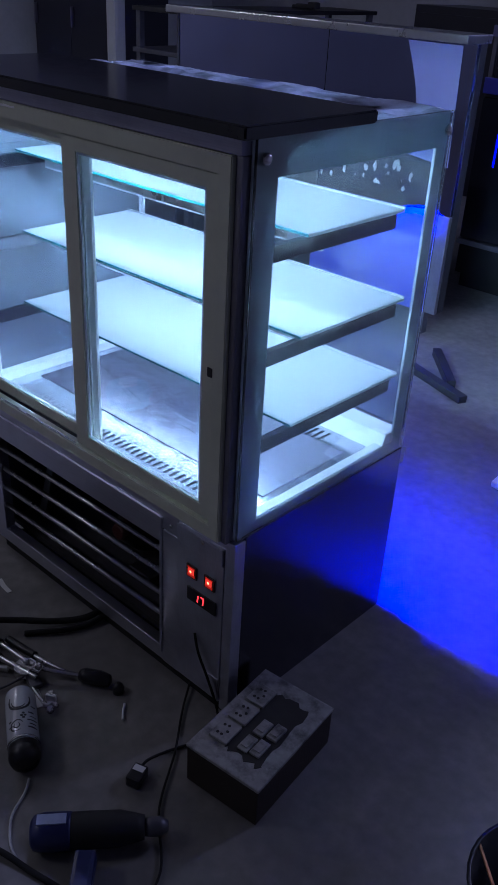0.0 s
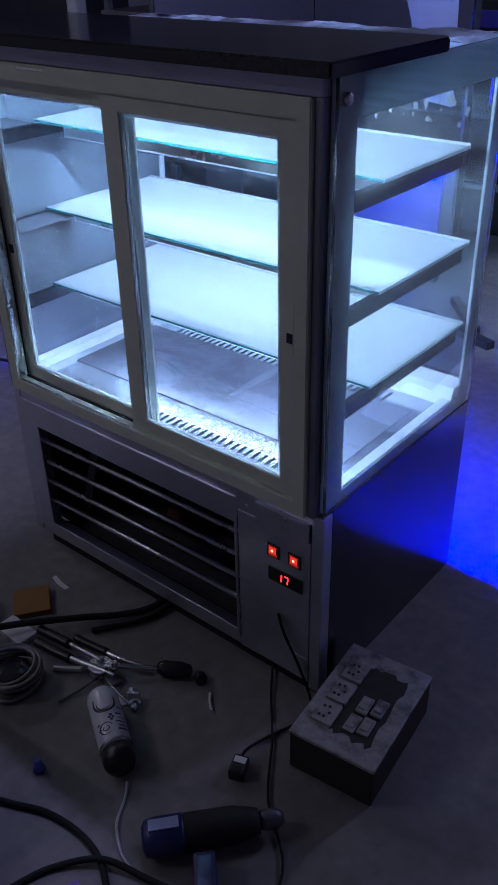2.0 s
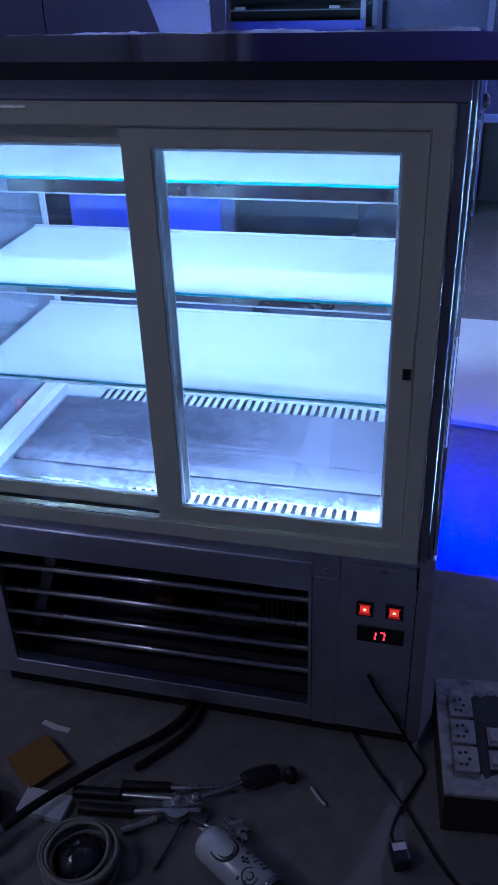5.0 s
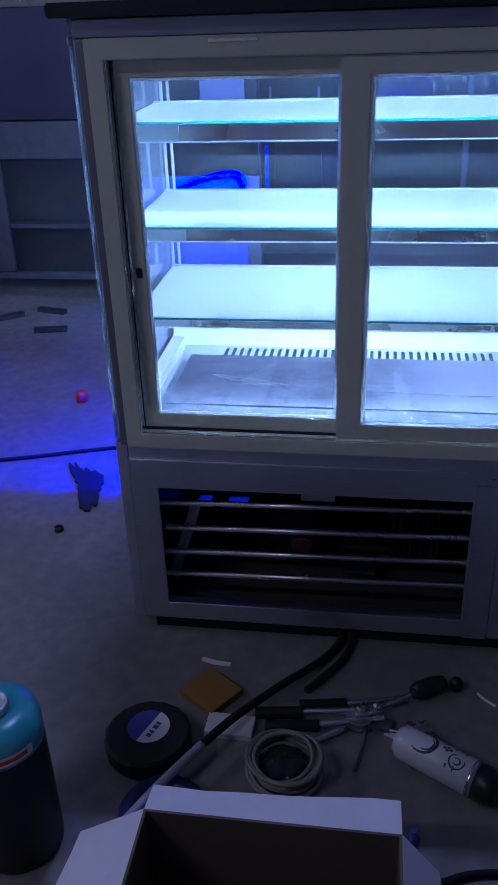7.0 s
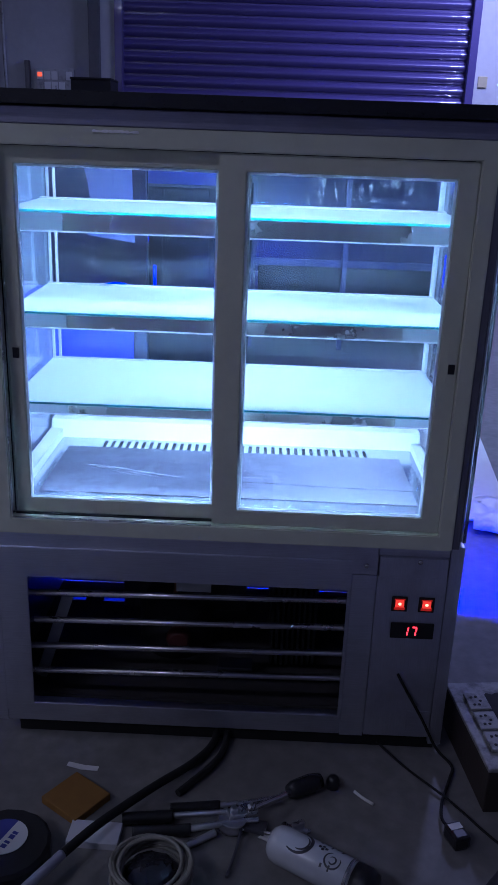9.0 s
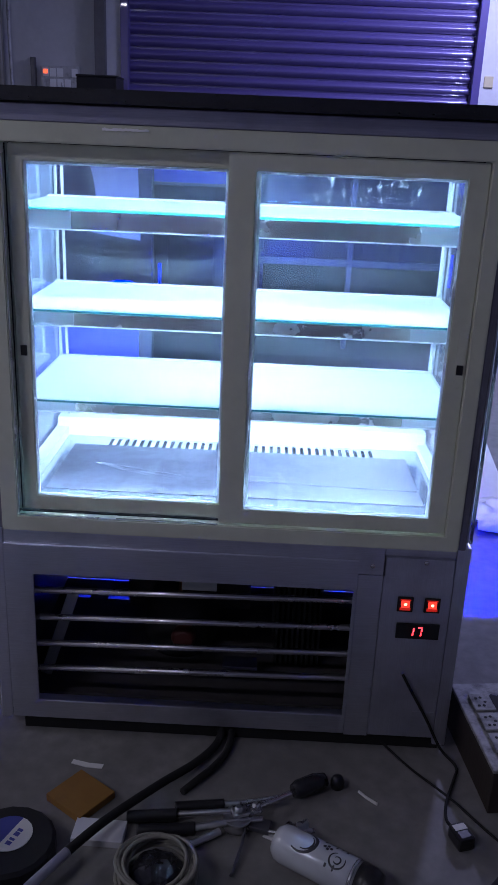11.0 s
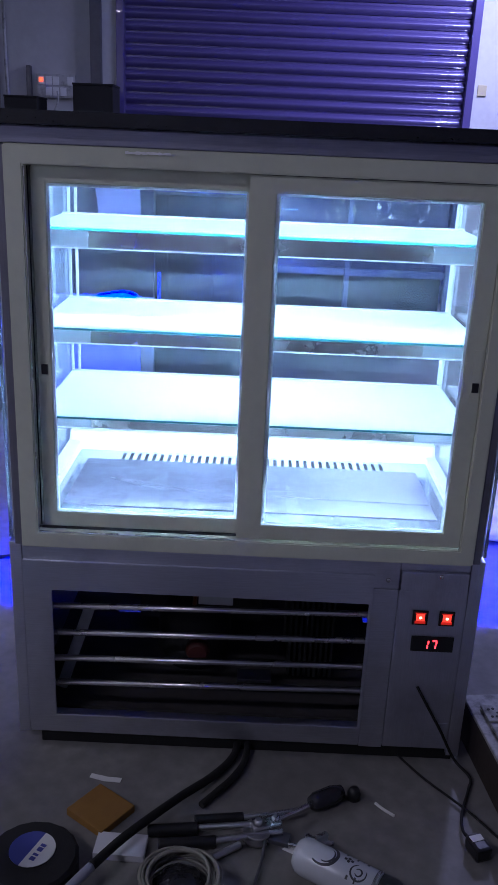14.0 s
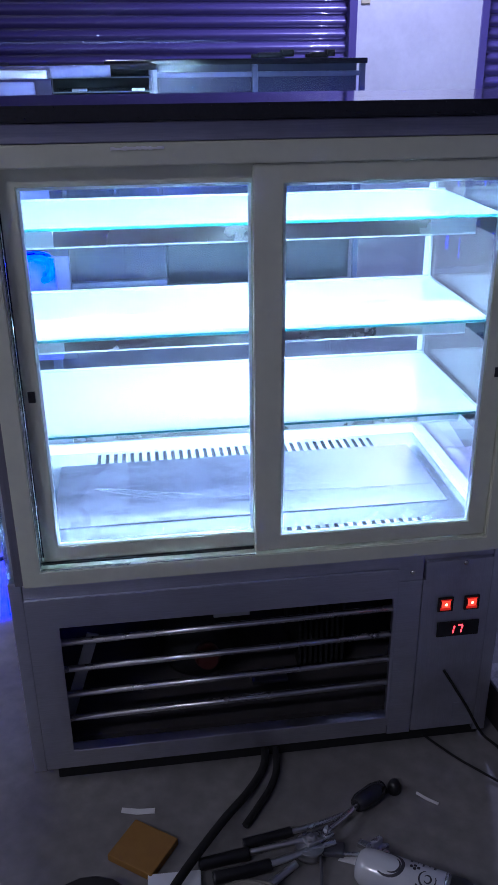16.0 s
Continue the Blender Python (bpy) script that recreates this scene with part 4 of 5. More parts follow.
def glass_counter():
    r = root("glass_counter", (0.9, 3.95, 0), "unlit glass display counter with a black top and steel frame", "display counter")
    part("worktop", one(0.17, 1.595, 3.66, 4.32, 1.262, 1.29, 0.004), GRANITE, r, "black counter top")
    for x in (0.19, 0.405, 0.96, 1.56):
        part("post", one(x, x + 0.03, 3.68, 3.71, 0.0, 1.261, 0.002), POST_LILAC, r)
        part("post", one(x, x + 0.03, 4.26, 4.29, 0.0, 1.261, 0.002), STEEL_DARK, r)
    for a, b in ((0.436, 0.959), (0.991, 1.559)):
        part("rail", one(a, b, 3.68, 3.705, 1.20, 1.225, 0.002), POST_LILAC, r)
    for a, b in ((0.436, 0.959), (0.991, 1.559)):
        part("rail", one(a, b, 3.68, 3.705, 0.50, 0.54, 0.002), POST_LILAC, r)
    part("pane", one(0.4365, 0.9585, 3.685, 3.691, 0.541, 1.199), COUNTER_GLASS, r, shadow=False)
    part("pane", one(0.9915, 1.559, 3.685, 3.691, 0.541, 1.199), COUNTER_GLASS, r, shadow=False)
    for z in (0.72, 0.95):
        part("shelf", one(0.47, 1.55, 3.79, 4.22, z, z + 0.012, 0.001), GLASS_DARK, r)
    part("base", one(0.461, 1.559, 3.78, 4.25, 0.06, 0.499, 0.003), MATT_BLACK, r)
    # the pane's lavender reflection is put into this panel's colour
    part("back_panel", one(0.461, 1.559, 3.76, 3.775, 0.5, 1.261), LAVENDER_SHEEN, r, "panel behind the glass, coloured lavender for the pane's reflection")
    part("rear_panel", one(0.221, 1.559, 4.262, 4.28, 0.5, 1.261), DUSTY, r)
    part("black_box", one(0.221, 0.429, 3.70, 4.25, 1.06, 1.261, 0.003), BLACK_PLASTIC, r, "black motor housing")
    part("lower_shelf", one(0.221, 0.429, 3.72, 4.25, 0.6, 0.63, 0.003), DUSTY, r)


def dark_display():
    r = root("dark_display_cabinet", (0.08, 3.3, 0), "unlit black display cabinet with glass top and blue streaks reflected in its front", "display cabinet")
    x0, x1, y0, y1 = -0.38, 0.42, 3.05, 3.60
    part("plinth", one(x0 + 0.03, x1 - 0.03, y0 + 0.04, y1, 0.0, 0.07, 0.003), MATT_BLACK, r)
    part("body", one(x0, x1, y0 + 0.03, y1, 0.0705, 0.955, 0.004), MATT_BLACK, r)
    part("ledge", one(x0, x1, y0 - 0.01, y0 + 0.0295, 0.235, 0.262, 0.002), STEEL_DARK, r, "dull steel ledge")
    for a, b in ((x0 + 0.006, -0.035), (-0.029, 0.205), (0.211, x1 - 0.006)):
        door = part("door", one(a, b, y0 + 0.008, y0 + 0.0295, 0.268, 0.95, 0.003), SHINY_BLACK, r, "glossy black door")
        part("handle", one(b - 0.022, b - 0.012, y0 - 0.006, y0 + 0.0075, 0.70, 0.84, 0.002), STEEL_DARK, door)
    part("front_band", one(x0, x1, y0, y0 + 0.02, 0.972, 1.045, 0.003), BLUE_BAND, r, "purple-blue painted front band")
    part("deck", one(x0, x1, y0 + 0.0205, y1, 0.9555, 0.971, 0.002), DUSTY, r)
    for x in (x0, x1 - 0.022):
        for y in (y0 + 0.024, y1 - 0.022):
            part("post", one(x, x + 0.022, y, y + 0.02, 0.9715, 1.2495, 0.001), STEEL_DARK, r)
    part("rear_panel", one(x0 + 0.023, x1 - 0.023, y1 - 0.02, y1 - 0.012, 0.9715, 1.2495), MATT_BLACK, r)
    for z in (1.082, 1.152, 1.215):
        part("shelf", one(x0 + 0.024, x1 - 0.024, y0 + 0.06, y1 - 0.025, z, z + 0.006, 0.001), GLASS_DARK, r)
    for x, z, w in ((-0.19, 1.0885, 0.05), (0.02, 1.1585, 0.07), (0.25, 1.0885, 0.05), (0.30, 1.1585, 0.06)):
        part("price_rail", one(x, x + w, y0 + 0.062, y0 + 0.068, z, z + 0.012, 0.001), STEEL_LIGHT, r, "short pale rail")
    part("roof", one(x0, x1, y0 + 0.02, y1, 1.25, 1.272, 0.003), MATT_BLACK, r)
    part("roof_fascia", one(x0, 0.205, y0 + 0.004, y0 + 0.0195, 1.222, 1.272, 0.002), FASCIA, r, "dull lilac steel fascia")
    # glowing streaks stand in for the blue strip's reflections on the doors
    for x, za, zb, w in ((-0.262, 0.64, 0.80, 0.010), (-0.135, 0.80, 0.915, 0.008), (-0.118, 0.68, 0.74, 0.010), (-0.085, 0.36, 0.56, 0.016), (-0.15, 0.31, 0.42, 0.006), (0.372, 0.50, 0.67, 0.018), (0.388, 0.80, 0.835, 0.014)):
        part("reflection_streak", one(x, x + w, y0 + 0.0045, y0 + 0.0075, za, zb, 0.001), BLUE_STREAK, r, "glowing streak for the reflected blue strip")


def hand_tool(x, y, z, size):
    r = root("hand_tool", (x, y, z), "small black hand tool lying on a counter", "tool", "tools on the counter")
    bm = bmesh.new()
    box(bm, -0.07 * size, 0.05 * size, -0.02, 0.02, 0.0, 0.03, 0.008)
    box(bm, 0.03 * size, 0.09 * size, -0.03, 0.03, 0.006, 0.045, 0.01)
    box(bm, -0.1 * size, -0.05 * size, -0.015, 0.015, 0.0, 0.022, 0.006)
    ob = part("tool_body", bm, BLACK_PLASTIC, r)
    ob.matrix_parent_inverse = Matrix.Identity(4)


def open_rack():
    r = root("shelf_rack", (-2.35, 3.5, 0), "dark open steel rack with bare shelves", "rack")
    for x in (-2.44, -2.08):
        for y in (2.6, 3.5, 4.36):
            part("post", one(x, x + 0.035, y, y + 0.035, 0.0, 1.20, 0.002), DUSTY, r)
    for z in (0.25, 0.62, 0.98, 1.20):
        part("shelf", one(-2.45, -2.03, 2.58, 4.42, z + 0.0005, z + 0.025, 0.002), DUSTY if z < 1.1 else BLACK_PLASTIC, r)


def storage_cabinet():
    r = root("storage_cabinet", (-1.3, 5.3, 0), "low dark steel cabinet along the wall", "cabinet")
    part("body", one(-2.1, -0.55, 5.0, 5.66, 0.0, 1.27, 0.004), TALL_GREY, r)
    part("door", one(-2.07, -1.34, 4.98, 4.999, 0.06, 1.22, 0.003), TALL_GREY, r)
    part("door", one(-1.31, -0.58, 4.98, 4.999, 0.06, 1.22, 0.003), TALL_GREY, r)


def black_case(x, w, h, label):
    r = root("black_case", (x, 5.25, 1.27), label, "case", "cases on the cabinet")
    part("case", one(x - w / 2, x + w / 2, 5.1, 5.4, 1.2703, 1.27 + h, 0.006), MATT_BLACK, r)
    part("lid", one(x - w / 2 - 0.004, x + w / 2 + 0.004, 5.096, 5.404, 1.2705 + h, 1.285 + h, 0.004), MATT_BLACK, r)


steel_counter()
glass_counter()
dark_display()
hand_tool(1.12, 3.95, 1.2902, 1.3)
hand_tool(1.40, 3.98, 1.2902, 0.9)
hand_tool(-2.2, 3.85, 1.2253, 1.1)
open_rack()
r = root("tall_cabinet", (-4.45, 3.9, 0), "tall dark grey steel cupboard beside the pillar", "cupboard")
part("body", one(-4.95, -3.93, 3.62, 4.2, 0.0, 1.95, 0.006), TALL_GREY, r)
for x in (-4.93, -4.435):
    leaf = part("door", one(x, x + 0.49, 3.60, 3.6195, 0.08, 1.93, 0.004), TALL_GREY, r)
    part("handle", one(x + 0.03, x + 0.045, 3.575, 3.5995, 0.95, 1.1, 0.003), STEEL_DARK, leaf)
# glowing loop added for the blue light mirrored in the counter front
r = root("reflection_loop", (-0.2, 2.248, 0.55), "glowing blue loop added for the blue reflection in the counter front", "light rope")
part("rope", tube([(-0.43, 2.248, 0.46), (-0.36, 2.248, 0.51), (-0.26, 2.248, 0.548), (-0.16, 2.248, 0.568), (-0.105, 2.248, 0.562), (-0.085, 2.248, 0.535), (-0.09, 2.248, 0.49), (-0.12, 2.248, 0.47)], 0.011), REFLECTED_BLUE, r)
storage_cabinet()
r = root("chrome_pole", (-0.43, 3.56, 0), "thin chrome pole with bright beads", "pole")
part("foot_plate", turned([(0.04, 0.0), (0.04, 0.008), (0.01, 0.012)], pose(-0.43, 3.56, 0), 20), DUSTY, r)
part("pole", turned([(0.005, 0.013), (0.005, 1.24)], pose(-0.43, 3.56, 0), 10), BAR, r)
for i in range(11):
    z = 0.87 + i * 0.036
    part("bead", turned([(0.003, -0.011), (0.009, -0.005), (0.0095, 0.004), (0.004, 0.011)], pose(-0.43 + 0.002 * math.sin(5.0 * i), 3.56, z), 8), WHITE_PAINT if i % 3 else BAR, r)
black_case(-0.805, 0.29, 0.30, "square black equipment case on the steel cabinet")
black_case(-1.33, 0.24, 0.20, "flat black equipment case on the steel cabinet")

r = root("wall_pipe", (-1.68, 5.7, 0), "pale plastic conduit running up the wall", "conduit")
part("pipe", tube([(-1.68, 5.71, 0.0), (-1.68, 5.71, 3.29)], 0.03, smooth_it=False, sides=16), COPPER_SLEEVE, r)
part("thin_pipe", tube([(-1.58, 5.72, 1.2), (-1.60, 5.72, 1.8), (-1.6, 5.72, 3.29)], 0.012), DIRTY_WHITE, r)
r = root("wall_socket", (2.13, WALL_Y, 1.69), "small yellowed wall plate beside the shutter", "wall plate")
part("plate", one(2.09, 2.16, WALL_Y - 0.012, WALL_Y, 1.65, 1.73, 0.003), YELLOWED, r)

tagged(part("pillar", one(-3.80, -3.69, 3.45, 3.56, 0.0, 3.3, 0.03), PLASTER), "pale round-edged plastered pillar", "pillar", kind="structure")

# ---- things on the floor ----
# socket box
r = root("socket_box", (1.05, -0.02, 0.0), "dirty white socket board fixed on a dark wooden box", "socket box")
bx = pose(0.970, -0.172, -0.004, 0, 0, 6.2)
part("box", one(0.002, 0.178, 0.002, 0.268, 0.0045, 0.098, 0.003, bx), DARK_WOOD, r)
part("plate", one(0.0, 0.18, 0.0, 0.27, 0.0985, 0.107, 0.003, bx), GRIMY, r, "grimy white plate")
rng = random.Random(9)
well = [(0.105 + (0.048 + 0.009 * rng.random()) * max(-0.82, min(0.82, 1.25 * math.cos(a))), 0.135 + (0.1 + 0.016 * rng.random()) * max(-0.85, min(0.85, 1.25 * math.sin(a)))) for a in [2 * math.pi * i / 40 for i in range(40)]]
part("well", slab(well, 0.1072, 0.1082, bx), SOOT, r, "sooty black mounting well")
for k in range(3):
    y = 0.045 + k * 0.062
    s = part("socket", one(0.022, 0.066, y, y + 0.054, 0.1084, 0.1145, 0.002, bx), GRIMY, r)
    bm = bmesh.new()
    for dx, dy in ((0.012, 0.014), (0.012, 0.038), (0.028, 0.026), (0.022, 0.014), (0.022, 0.04)):
        lathe(bm, [(0.0032, 0.0), (0.0032, 0.0008)], bx @ pose(0.022 + dx, y + dy, 0.1146), 10)
    part("pin_holes", bm, SOOT, s)
for k, (x, y) in enumerate(((0.085, 0.055), (0.112, 0.06), (0.087, 0.105), (0.116, 0.112))):
    s = part("switch", one(x, x + 0.024, y, y + 0.042, 0.1084, 0.1125 + 0.001 * k, 0.002, bx), GRIMY, r)
    part("rocker", one(x + 0.004, x + 0.02, y + 0.008, y + 0.034, 0.1128 + 0.001 * k, 0.1155 + 0.001 * k, 0.001, bx), GRIMY, s)


def spray_can(m, label, lying):
    r = root("spray_can", m.translation, label, "spray can")
    inv = m
    body = part("can", turned([(0.029, 0.0), (0.033, 0.004), (0.033, 0.136), (0.031, 0.147), (0.024, 0.156), (0.012, 0.160)], m, 28), CAN_WHITE, r, "white printed can")
    part("cap", turned([(0.012, -0.042), (0.027, -0.038), (0.0325, -0.026), (0.0330, -0.001)], m, 28), BLACK_PLASTIC, r, "black cap")
    part("rim", turned([(0.0332, 0.003), (0.0340, 0.006), (0.0332, 0.009)], m, 28), BAR, body)
    return r, body


m = pose(0.705, -0.376, 0.0342, 90, 0, 239.5)
r, body = spray_can(m, "white spray can with dark print lying on the floor", True)


def wrap(bm, m, a0, a1, z0, z1, radius=0.0334, steps=8):
    """A patch of print that follows the can's side."""
    lo, hi = [], []
    for i in range(steps + 1):
        a = math.radians(a0 + (a1 - a0) * i / steps)
        lo.append(bm.verts.new(m @ Vector((radius * math.cos(a), radius * math.sin(a), z0))))
        hi.append(bm.verts.new(m @ Vector((radius * math.cos(a), radius * math.sin(a), z1))))
    for i in range(steps):
        bm.faces.new((lo[i], lo[i + 1], hi[i + 1], hi[i]))


def stroke(bm, m, pts, width, radius=0.0334):
    """A painted line that follows the can's side through (angle, height) points."""
    rows = []
    for i, (a, z) in enumerate(pts):
        p, q = pts[max(i - 1, 0)], pts[min(i + 1, len(pts) - 1)]
        d = Vector((math.radians(q[0] - p[0]) * radius, q[1] - p[1])).normalized()
        w = width * (0.35 + 0.65 * math.sin(math.pi * (i + 0.5) / len(pts)))
        rows.append([m @ Vector((radius * math.cos(math.radians(a) - s * d.y * w / radius), radius * math.sin(math.radians(a) - s * d.y * w / radius), z + s * d.x * w)) for s in (-0.5, 0.5)])
    vs = [[bm.verts.new(v) for v in r_] for r_ in rows]
    for p, q in zip(vs, vs[1:]):
        bm.faces.new((p[0], q[0], q[1], p[1]))


bm = bmesh.new()
arc = lambda ca, cz, ra, rz, a0, a1: [(ca + ra * math.cos(math.radians(a0 + (a1 - a0) * i / 16)), cz + rz * math.sin(math.radians(a0 + (a1 - a0) * i / 16))) for i in range(17)]
stroke(bm, m, arc(86, 0.105, 40, 0.026, 150, 380), 0.006)
stroke(bm, m, arc(84, 0.100, 26, 0.016, 170, 330), 0.0035)
stroke(bm, m, arc(72, 0.036, 24, 0.014, 20, 300), 0.0035)
stroke(bm, m, arc(72, 0.036, 11, 0.006, 120, 420), 0.003)
for ca, cz in ((92, 0.060), (104, 0.060), (98, 0.066), (98, 0.054)):
    stroke(bm, m, [(ca - 5, cz), (ca, cz), (ca + 5, cz)], 0.006)
for a0, a1, z0, z1 in ((112, 150, 0.026, 0.030), (118, 146, 0.036, 0.039), (110, 152, 0.046, 0.049), (120, 150, 0.056, 0.058), (116, 138, 0.066, 0.070), (40, 52, 0.05, 0.054), (38, 56, 0.036, 0.039), (128, 150, 0.084, 0.087)):
    wrap(bm, m, a0, a1, z0, z1)
part("print", bm, INK, body, "dark unreadable print")

r = root("fitting", (0.61, -0.24, 0.0), "small bright metal fitting lying on the floor", "fitting")
bm = bmesh.new()
box(bm, -0.02, 0.02, -0.006, 0.006, 0.0, 0.012, 0.002, pose(0.605, -0.243, 0.0, 0, 0, -40))
box(bm, -0.012, 0.012, -0.005, 0.005, 0.012, 0.03, 0.002, pose(0.617, -0.248, 0.0, 0, 0, 30))
lathe(bm, [(0.008, 0.0), (0.009, 0.006), (0.006, 0.012)], pose(0.632, -0.262, 0.0), 12)
part("fitting_body", bm, BAR, r)
r = root("paper_tag", (0.58, -0.27, 0.0), "creased white paper tag", "paper tag")
part("sheet", slab([(0.545, -0.258), (0.60, -0.285), (0.612, -0.262), (0.56, -0.243)], 0.0005, 0.002), PAPER, r)

# coil of pale wire
r = root("wire_coil", (0.368, -0.373, 0.0), "coil of pale plastic-covered wire", "wire coil")
rng = random.Random(4)
way = []
for i in range(13 * 28):
    a = 2 * math.pi * i / 28
    k = i / 28
    rad = 0.059 + 0.006 * math.sin(1.7 * k) + 0.003 * math.sin(5.1 * k)
    way.append(Vector((0.368 + 0.003 * math.sin(0.9 * k) + rad * math.cos(a), -0.373 + rad * math.sin(a), 0.008 + 0.022 * (1 + math.sin(2.3 * k)) + 0.002 * math.sin(2 * a))))
bm = bmesh.new()
sweep(bm, way, 0.0036, 7)
part("winding", bm, COPPER_SLEEVE, r)
r = root("plastic_bag", (0.368, -0.373, 0.0), "crumpled dark shiny plastic inside the wire coil", "plastic bag")
bm = bmesh.new()
bmesh.ops.create_icosphere(bm, subdivisions=3, radius=0.045)
for v in bm.verts:
    n = noise.noise(v.co * 40) * 0.014 + noise.noise(v.co * 90) * 0.008
    v.co = Vector((v.co.x, v.co.y, v.co.z * 0.45)) * (1 + n * 12)
    v.co += Vector((0.368, -0.373, 0.0235))
    v.co.z = max(v.co.z, 0.001)
part("film", bm, SHINY_BLACK, r)

# black drum with a round label
r = root("cable_drum", (0.125, -0.335, 0.0), "black drum with a half navy, half white round label", "drum")
bm = bmesh.new()
lathe(bm, [(0.078, 0.0), (0.082, 0.006), (0.082, 0.034), (0.076, 0.040), (0.045, 0.042)], pose(0.106, -0.335, 0.0), 18)
for f in bm.faces:
    f.smooth = False
drum = part("drum", bm, MATT_BLACK, r)
half = [(0.04 * math.cos(math.radians(a)), 0.04 * math.sin(math.radians(a))) for a in range(0, 181, 12)]
part("label", slab(half, 0.0, 0.0012, pose(0.106, -0.326, 0.0425, 0, 0, 68)), NAVY_LABEL, drum, "navy half label")
part("label", slab(half, 0.0, 0.0012, pose(0.106, -0.326, 0.0425, 0, 0, 248)), PAPER, drum, "white half label")
bm = bmesh.new()
for i, w in enumerate((0.008, 0.005, 0.009, 0.006)):
    box(bm, -0.022 + i * 0.011, -0.022 + i * 0.011 + w, -0.018, -0.008, 0.0, 0.0004, 0, pose(0.106, -0.326, 0.04375, 0, 0, 68))
part("lettering", bm, NAVY_LABEL, drum, "unreadable lettering")

# cards and scraps
r = root("orange_packet", (0.215, -0.175, 0.0), "orange cardboard packet lying flat", "packet")
part("packet", one(-0.047, 0.047, -0.044, 0.044, 0.0, 0.016, 0.002, pose(0.2, -0.19, 0.0, 0, 0, -36)), ORANGE_CARD, r)
r = root("small_box", (0.27, -0.265, 0.0), "small white carton on the floor", "carton")
part("carton", one(-0.046, 0.046, -0.026, 0.026, 0.0, 0.014, 0.001, pose(0.252, -0.276, 0.0, 0, 0, -2)), PRINTED, r)
r = root("paper_strip", (0.205, -0.108, 0.0), "narrow white paper strip", "paper strip")
part("strip", slab([(0.160, -0.095), (0.19, -0.104), (0.223, -0.106), (0.225, -0.094), (0.195, -0.092), (0.162, -0.084)], 0.0005, 0.002), PAPER, r)
r = root("cable_tie", (0.76, -0.136, 0.0), "short white offcut of cable tie", "offcut")
part("tie", tube([(0.731, -0.133, 0.004), (0.746, -0.150, 0.004), (0.764, -0.165, 0.004)], 0.003, sides=6), PAPER, r)

# thick black hose with a pale end
r = root("hose", (0.3, -0.2, 0.0), "thick black hose with a pale grey end", "hose")
part("hose_tube", tube([(0.455, 0.05, 0.02), (0.449, -0.02, 0.012), (0.41, -0.085, 0.012), (0.345, -0.165, 0.022), (0.265, -0.28, 0.04), (0.215, -0.36, 0.045)], 0.0082), RUBBER, r)
part("pale_end", tube([(0.215, -0.36, 0.045), (0.18, -0.42, 0.046), (0.145, -0.48, 0.044), (0.11, -0.545, 0.04)], 0.0085), GREY_PVC, r, "pale grey sleeve")
r = root("hose", (0.46, -0.05, 0.0), "thin black hose coming from below the cabinet", "hose")
part("hose_tube", tube([(0.478, 0.06, 0.02), (0.472, -0.03, 0.010), (0.45, -0.085, 0.010), (0.418, -0.13, 0.010), (0.39, -0.165, 0.008)], 0.0072), RUBBER, r)
r = root("blue_tape_roll", (0.16, -0.46, 0.0), "roll of dark blue tape", "tape roll")
bm = bmesh.new()
for rad0, rad1 in ((0.052, 0.076),):
    lathe(bm, [(rad1, 0.0), (rad1, 0.03), (rad0, 0.0301), (rad0, 0.004)], pose(0.172, -0.496, 0.0), 36)
part("roll", bm, BLUE_PLASTIC, r)

# pipe bender
r = root("pipe_bender", (0.52, -0.2, 0.0), "chrome pipe bender with black grips", "pipe bender")
part("grip", tube([(0.296, -0.241, 0.013), (0.34, -0.236, 0.014), (0.388, -0.231, 0.015)], 0.0115), BLACK_PLASTIC, r)
part("grip", tube([(0.319, -0.271, 0.012), (0.37, -0.266, 0.012), (0.423, -0.258, 0.012)], 0.0115), BLACK_PLASTIC, r)
part("grip", tube([(0.38, -0.206, 0.010), (0.43, -0.199, 0.010), (0.472, -0.192, 0.010)], 0.0095), BLACK_PLASTIC, r)
part("lever", tube([(0.386, -0.231, 0.016), (0.508, -0.222, 0.026), (0.56, -0.195, 0.024), (0.604, -0.157, 0.016)], 0.0058), BAR, r)
part("lever", tube([(0.42, -0.258, 0.013), (0.46, -0.252, 0.018), (0.50, -0.243, 0.02), (0.545, -0.235, 0.02)], 0.0062), BAR, r)
part("lever", tube([(0.47, -0.193, 0.010), (0.52, -0.186, 0.012), (0.575, -0.170, 0.012)], 0.005), BAR, r)
part("thin_rod", tube([(0.411, -0.296, 0.006), (0.44, -0.279, 0.009), (0.468, -0.262, 0.012)], 0.0065), BAR, r)
part("thin_rod", tube([(0.493, -0.352, 0.004), (0.508, -0.29, 0.008), (0.515, -0.24, 0.014)], 0.003), DUSTY, r)
part("former", turned([(0.026, 0.0), (0.026, 0.005), (0.02, 0.010), (0.026, 0.015), (0.026, 0.02)], pose(0.498, -0.235, 0.004)), BAR, r, "grooved bending wheel")
part("link", one(-0.028, 0.028, -0.011, 0.011, 0.0, 0.007, 0.002, pose(0.515, -0.228, 0.027, 0, 0, 20)), BAR, r)
part("link", one(-0.02, 0.02, -0.014, 0.014, 0.0, 0.010, 0.002, pose(0.54, -0.24, 0.004, 0, 0, -15)), DUSTY, r)
for x, y in ((0.50, -0.233), (0.532, -0.222)):
    part("pivot", turned([(0.008, 0.0), (0.008, 0.006), (0.005, 0.010)], pose(x, y, 0.034), 14), BAR, r)
